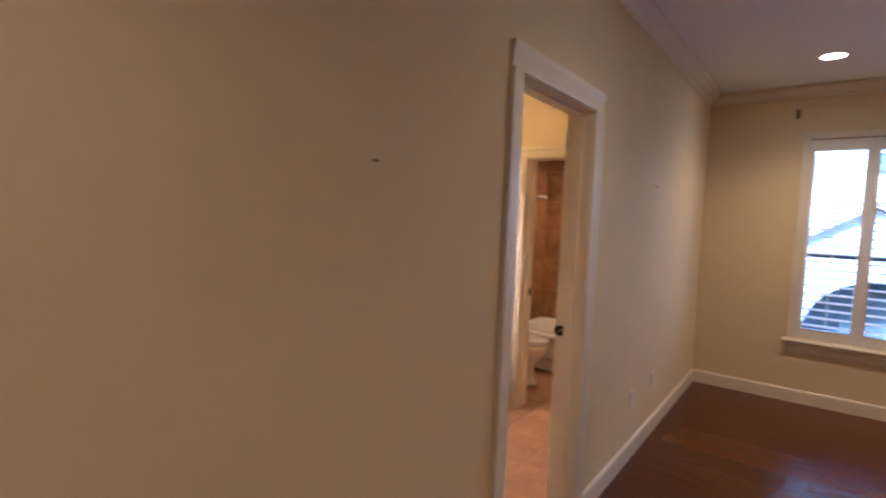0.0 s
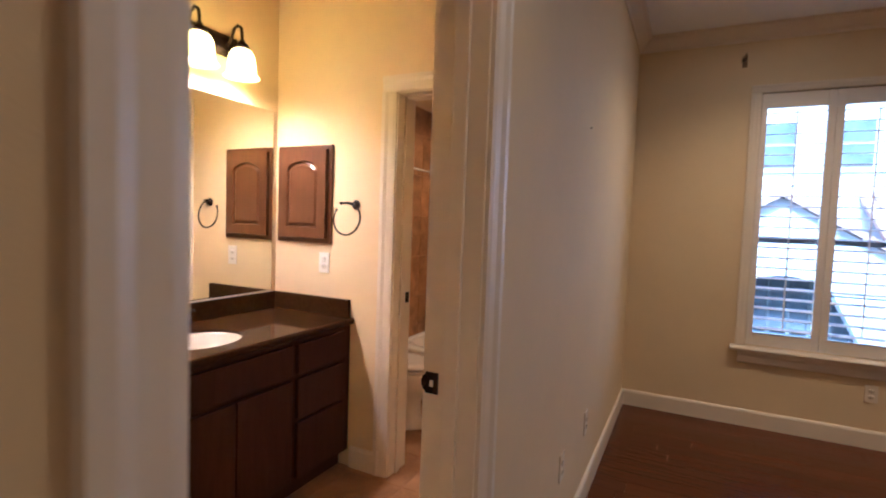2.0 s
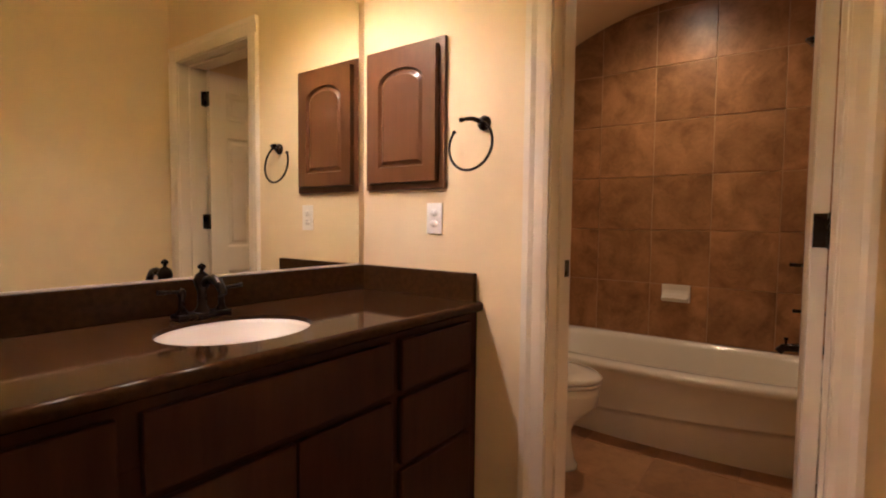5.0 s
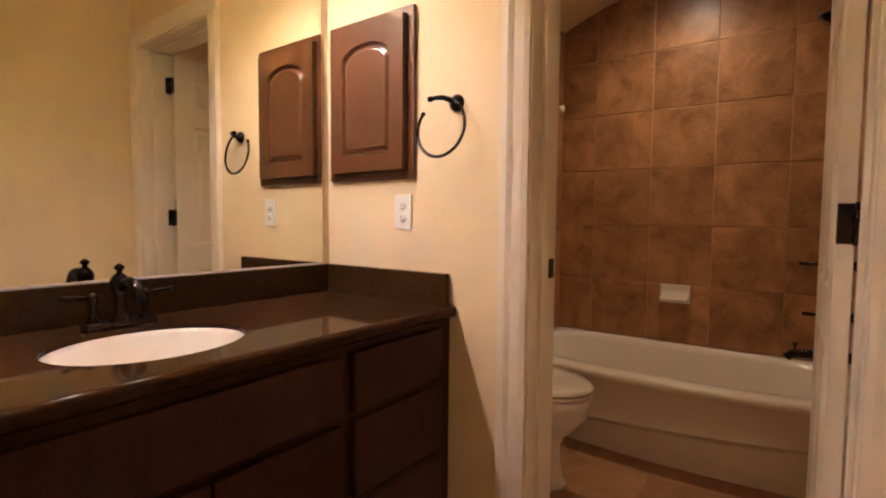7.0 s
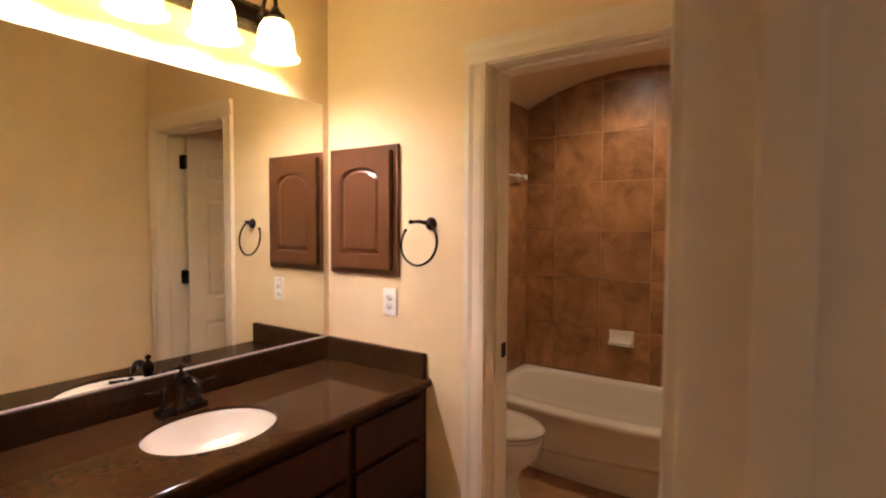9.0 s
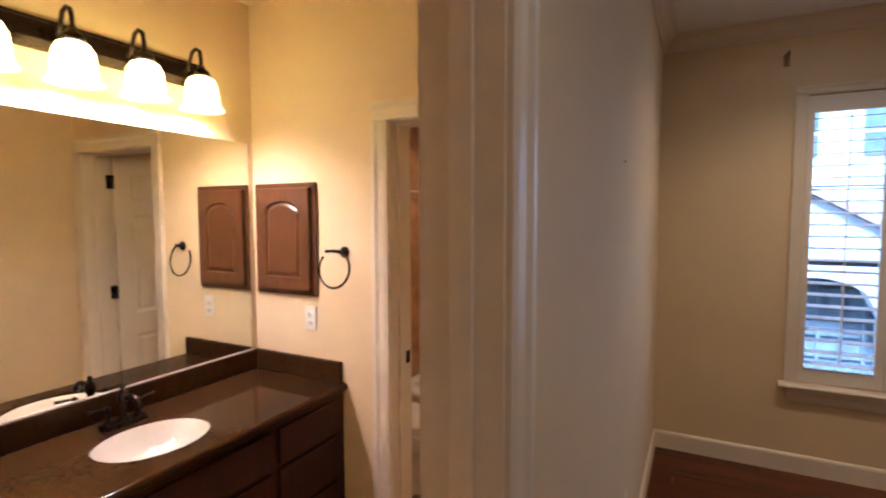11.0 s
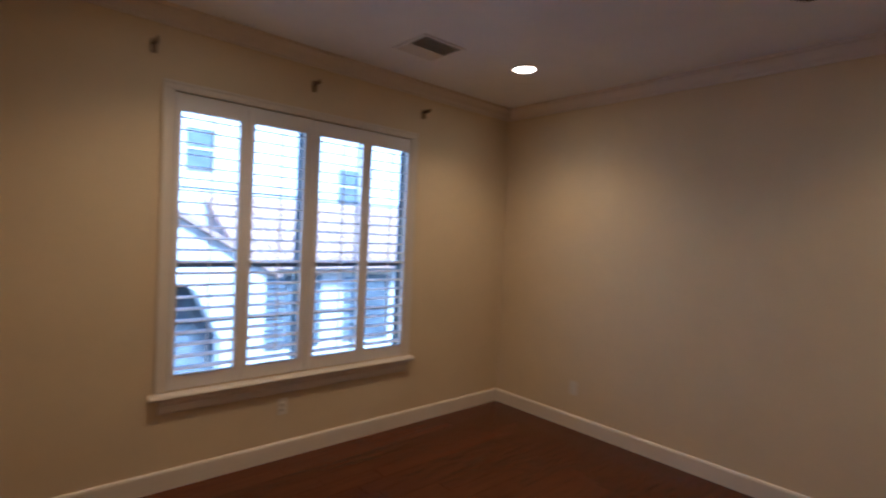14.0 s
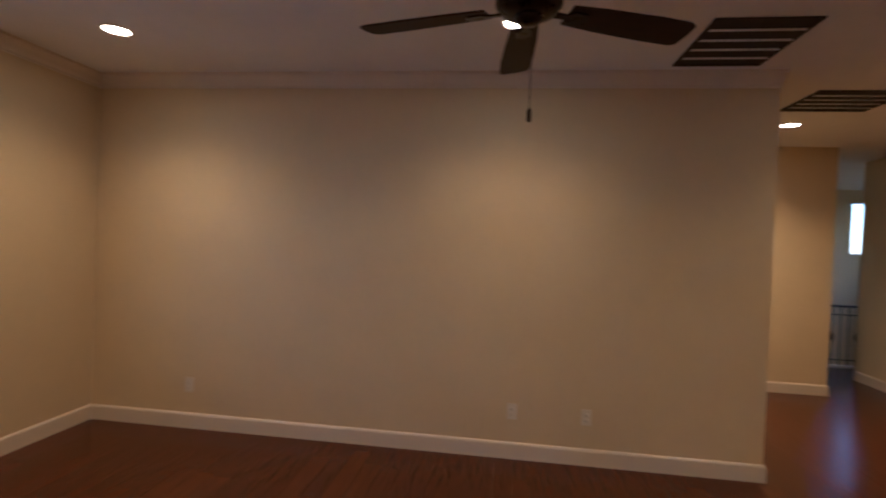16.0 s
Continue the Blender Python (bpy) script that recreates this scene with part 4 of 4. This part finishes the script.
for z, reach, nm, lab in ((0.917, 0.215, "shower_valve", "dark bronze shower valve handle"), (0.69, 0.195, "diverter_handle", "dark bronze diverter handle")):
    v = thing(nm, lab, "valve", (XTR, 5.60, z))
    part("escutcheon", lathe(bmesh.new(), [(0, 0), (0.045, 0), (0.042, 0.008), (0.02, 0.016), (0.016, 0.05), (0, 0.05)], pose(0, 0, 0, 0, -90, 0), 22), BRONZE, v)
    part("stem", lathe(bmesh.new(), [(0, 0.045), (0.012, 0.045), (0.010, 0.07), (0.018, 0.085), (0.018, 0.10), (0, 0.105)], pose(0, 0, 0, 0, -90, 0), 16), BRONZE, v)
    part("lever", tube(bmesh.new(), [(-0.09, 0, 0), (-0.13, -0.004, 0.003), (-reach, -0.010, 0.004)], 0.006, 8, 0.009), BRONZE, v)
sp = thing("tub_spout", "dark bronze tub spout above the rim", "spout", (XTR, 5.60, 0.515))
part("spout", tube(bmesh.new(), [(0, 0, 0), (-0.05, 0, 0.0), (-0.17, 0, -0.004), (-0.225, 0, -0.012), (-0.245, 0, -0.034)], 0.024, 14, 0.019), BRONZE, sp)
part("diverter_knob", lathe(bmesh.new(), [(0, 0.0), (0.005, 0), (0.005, 0.018), (0.010, 0.022), (0.010, 0.032), (0, 0.034)], pose(-0.215, 0, 0.008), 12), BRONZE, sp)

# ---- outside ----
structure("ground", box(bmesh.new(), -400, 400, 6.6, 800, -3.3, -3.0), GROUND)
bldg = thing("neighbour_house", "pale stucco house with clay tile roofs and an arched porch", "house", (0, 0, 0))
# gabled wing with an arched opening
def roofline(x):
    return 1.92 - 0.60 * abs(x - 0.70)


bm = bmesh.new()
lo_y, hi_y = 11.0, 11.35
xs = [-1.6, -0.9, -0.16] + [0.82 - 0.98 * math.cos(math.pi * k / 20) for k in range(1, 15)] + [1.8, 2.5]
xs = sorted(set(xs + [0.70]))
for xa, xb in zip(xs, xs[1:]):
    foot = [-0.25 + math.sqrt(max(0, 0.98 ** 2 - (x - 0.82) ** 2)) if -0.16 < (xa + xb) / 2 < 1.80 else -3.0 for x in (xa, xb)]
    extrude(bm, [(xa, foot[0]), (xb, foot[1]), (xb, roofline(xb)), (xa, roofline(xa))], "y", lo_y, hi_y)
part("gable_wall", bm, STUCCO, bldg)
# sheet behind the arch, its dark blue-grey standing in for porch shade
part("porch_back", box(bmesh.new(), -0.4, 2.3, 11.75, 11.8, -3.0, 1.2), GREY, bldg, "blue-grey sheet coloured as the shade inside the porch")
for k in range(9):
    x = -0.15 + 0.28 * k
    part("porch_slat", box(bmesh.new(), x, x + 0.05, 11.66, 11.70, -3.0, 0.75), DARKFRAME, bldg)
for k in range(7):
    z = -1.6 + 0.34 * k
    part("porch_rail", box(bmesh.new(), -0.2, 2.1, 11.70, 11.74, z, z + 0.05), DARKFRAME, bldg)
# gable roof boards
bm = bmesh.new()
extrude(bm, [(-1.8, 0.43), (0.70, 1.93), (0.70, 2.03), (-1.8, 0.53)], "y", 10.85, 14)
extrude(bm, [(2.7, 0.73), (0.70, 1.93), (0.70, 2.03), (2.7, 0.83)], "y", 10.85, 14)
part("gable_roof", bm, ROOFTILE, bldg)
# lower wing on the side, with a tiled eave
bm = box(bmesh.new(), 2.6, 9.5, 12.0, 12.3, -3.0, 1.05)
part("wing_wall", bm, STUCCO, bldg)
for x in (3.3, 5.0, 6.6):
    w = part("window", box(bmesh.new(), x, x + 0.75, 11.95, 12.01, -0.75, 0.65), BLUEPANE, bldg)
    bm = bmesh.new()
    for k in range(12):
        box(bm, x - 0.42, x - 0.02, 11.93, 11.96, -0.72 + k * 0.115, -0.66 + k * 0.115)
    part("shutter", bm, GREY, w)
bm = bmesh.new()
rows, cols = 9, 34
slope = math.atan2(1.15, 2.4)
for r in range(rows):
    for c in range(cols):
        x = 2.45 + c * 0.21
        y = 11.65 + r * 0.28
        z = 0.98 + r * 0.28 * math.tan(slope)
        t = bmesh.new()
        ring_a = [t.verts.new((x + 0.1 * math.cos(a), y - 0.02, z + 0.075 * math.sin(a))) for a in [math.pi * k / 6 for k in range(7)]]
        ring_b = [t.verts.new((x + 0.085 * math.cos(a), y + 0.30, z + 0.30 * math.tan(slope) + 0.06 * math.sin(a))) for a in [math.pi * k / 6 for k in range(7)]]
        for k in range(6):
            t.faces.new((ring_a[k], ring_a[k + 1], ring_b[k + 1], ring_b[k]))
        t.faces.new(ring_a)
        add(bm, t)
tagged(part("roof_tiles", bm, ROOFTILE, bldg), kind="stuff")
bm = extrude(bmesh.new(), [(11.62, 0.93), (14.3, 0.93 + 2.68 * math.tan(slope)), (14.3, 0.80 + 2.68 * math.tan(slope)), (11.62, 0.82)], "x", 2.4, 9.6)
part("roof_deck", bm, ROOFTILE, bldg)
# tall rear storey
part("rear_wall", box(bmesh.new(), -6, 12, 14.2, 14.5, -3.0, 4.5), STUCCO, bldg)
for x, z in ((0.75, 2.75), (2.0, 2.75), (5.6, 2.3), (-2.2, 2.7)):
    w = part("window", box(bmesh.new(), x, x + 0.55, 14.15, 14.21, z, z + 0.85), BLUEPANE, bldg)
    part("mullion", box(bmesh.new(), x, x + 0.55, 14.13, 14.16, z + 0.40, z + 0.45), STUCCO, w)
part("rear_roof", box(bmesh.new(), -6.3, 12.3, 13.9, 19, 4.5, 4.7), ROOFTILE, bldg)

# ---- tiles and planks ----
random.seed(4)


def tile_mesh(name, w, h, mat, d=0.010):
    return mesh_of(name, box(bmesh.new(), -w / 2, w / 2, -d, 0, -h / 2, h / 2, 0.0025), mat)


PT = 0.342
joint_z = [0.395, 0.735, 1.077, 1.419, 1.761, 2.103, 2.445, 2.55]


def tiled_wall(name, joints_u, place, label, vault=False):
    """Square tiles on a wall; joints_u along the wall, place(u, z) gives the pose."""
    back = tagged(new(name), label, "", "", "structure")
    shared = {}
    for u0, u1 in zip(joints_u, joints_u[1:]):
        for z0, z1 in zip(joint_z, joint_z[1:]):
            w, h = u1 - u0 - 0.005, z1 - z0 - 0.005
            key = (round(w, 3), round(h, 3))
            if key not in shared:
                shared[key] = tile_mesh("tile", w, h, TILE)
            ob = new("tile", shared[key])
            ob.parent = back
            jit = random.uniform(-0.0012, 0.0012)
            ob.matrix_basis = place((u0 + u1) / 2, (z0 + z1) / 2) @ pose(0, jit, 0)
    return back


ju = [XTL, -2.392, -2.050, -1.712, -1.366, XTR]
tiled_wall("tile_north", ju, lambda u, z: pose(u, YT + 0.010, z), "brown slate-look wall tiles behind the bathtub")
jv = [5.16, 5.30, 5.642, YT]
tiled_wall("tile_west", jv, lambda u, z: pose(XTL - 0.010, u, z, 0, 0, 90), "brown slate-look wall tiles at the tub end")
tiled_wall("tile_east", jv, lambda u, z: pose(XTR + 0.010, u, z, 0, 0, -90), "brown slate-look wall tiles at the shower end")
bm = bmesh.new()
box(bm, XTL - 0.012, XTR + 0.012, YT + 0.004, YT + 0.013, 0.0, 2.56)
box(bm, XTL - 0.013, XTL - 0.004, 5.16, YT + 0.004, 0.0, 2.36)
box(bm, XTR + 0.004, XB - 0.012, 5.16, YT + 0.004, 0.0, 2.36)
structure("tile_grout", bm, GROUT)

fb = tagged(new("floor_bath"), "tan stone-look bathroom floor tiles laid square", "", "", "structure")
me = mesh_of("floor_tile", box(bmesh.new(), -0.1675, 0.1675, -0.1675, 0.1675, -0.010, 0.004, 0.002), FLOORTILE)
for i in range(5):
    for j in range(12):
        x, y = XB - 0.04 - 0.17 - 0.342 * i, 2.15 + 0.342 * j
        if x < XM - 0.1:
            continue
        ob = new("floor_tile", me)
        ob.parent, ob.location = fb, (x, y, random.uniform(-0.0006, 0.0006))

fl = tagged(new("floor"), "dark red-brown wooden plank floor", "", "", "structure")
PW, PL = 0.127, 1.45
plank = mesh_of("plank", box(bmesh.new(), -PL / 2, PL / 2, -PW / 2, PW / 2, -0.012, 0.0, 0.0012), WOODFLOOR)
far = bmesh.new()
n_rows = int((YN - SOUTH + 0.1) / PW) + 1
for r in range(n_rows):
    y = YN - PW / 2 - r * PW
    off = random.uniform(0, PL)
    x_end = XE if y > 0.83 else 6.95
    x = XW - off
    while x < x_end:
        xc = x + PL / 2
        if x >= XW - 0.05 and x + PL <= x_end + 0.05 and y > 0.6 or (x + PL <= 5.3 and x >= XW - 0.05 and y <= 0.6):
            ob = new("plank", plank)
            ob.parent, ob.location = fl, (xc, y, 0)
            ob.scale = ((PL - 0.0015) / PL, (PW - 0.001) / PW, 1)
        else:
            a, b = max(x, XW), min(x + PL - 0.0015, x_end)
            if b - a > 0.01:
                box(far, a, b, y - PW / 2 + 0.0005, y + PW / 2 - 0.0005, -0.012, 0.0)
        x += PL
tagged(part("plank_ends", far, WOODFLOOR, fl), kind="stuff")
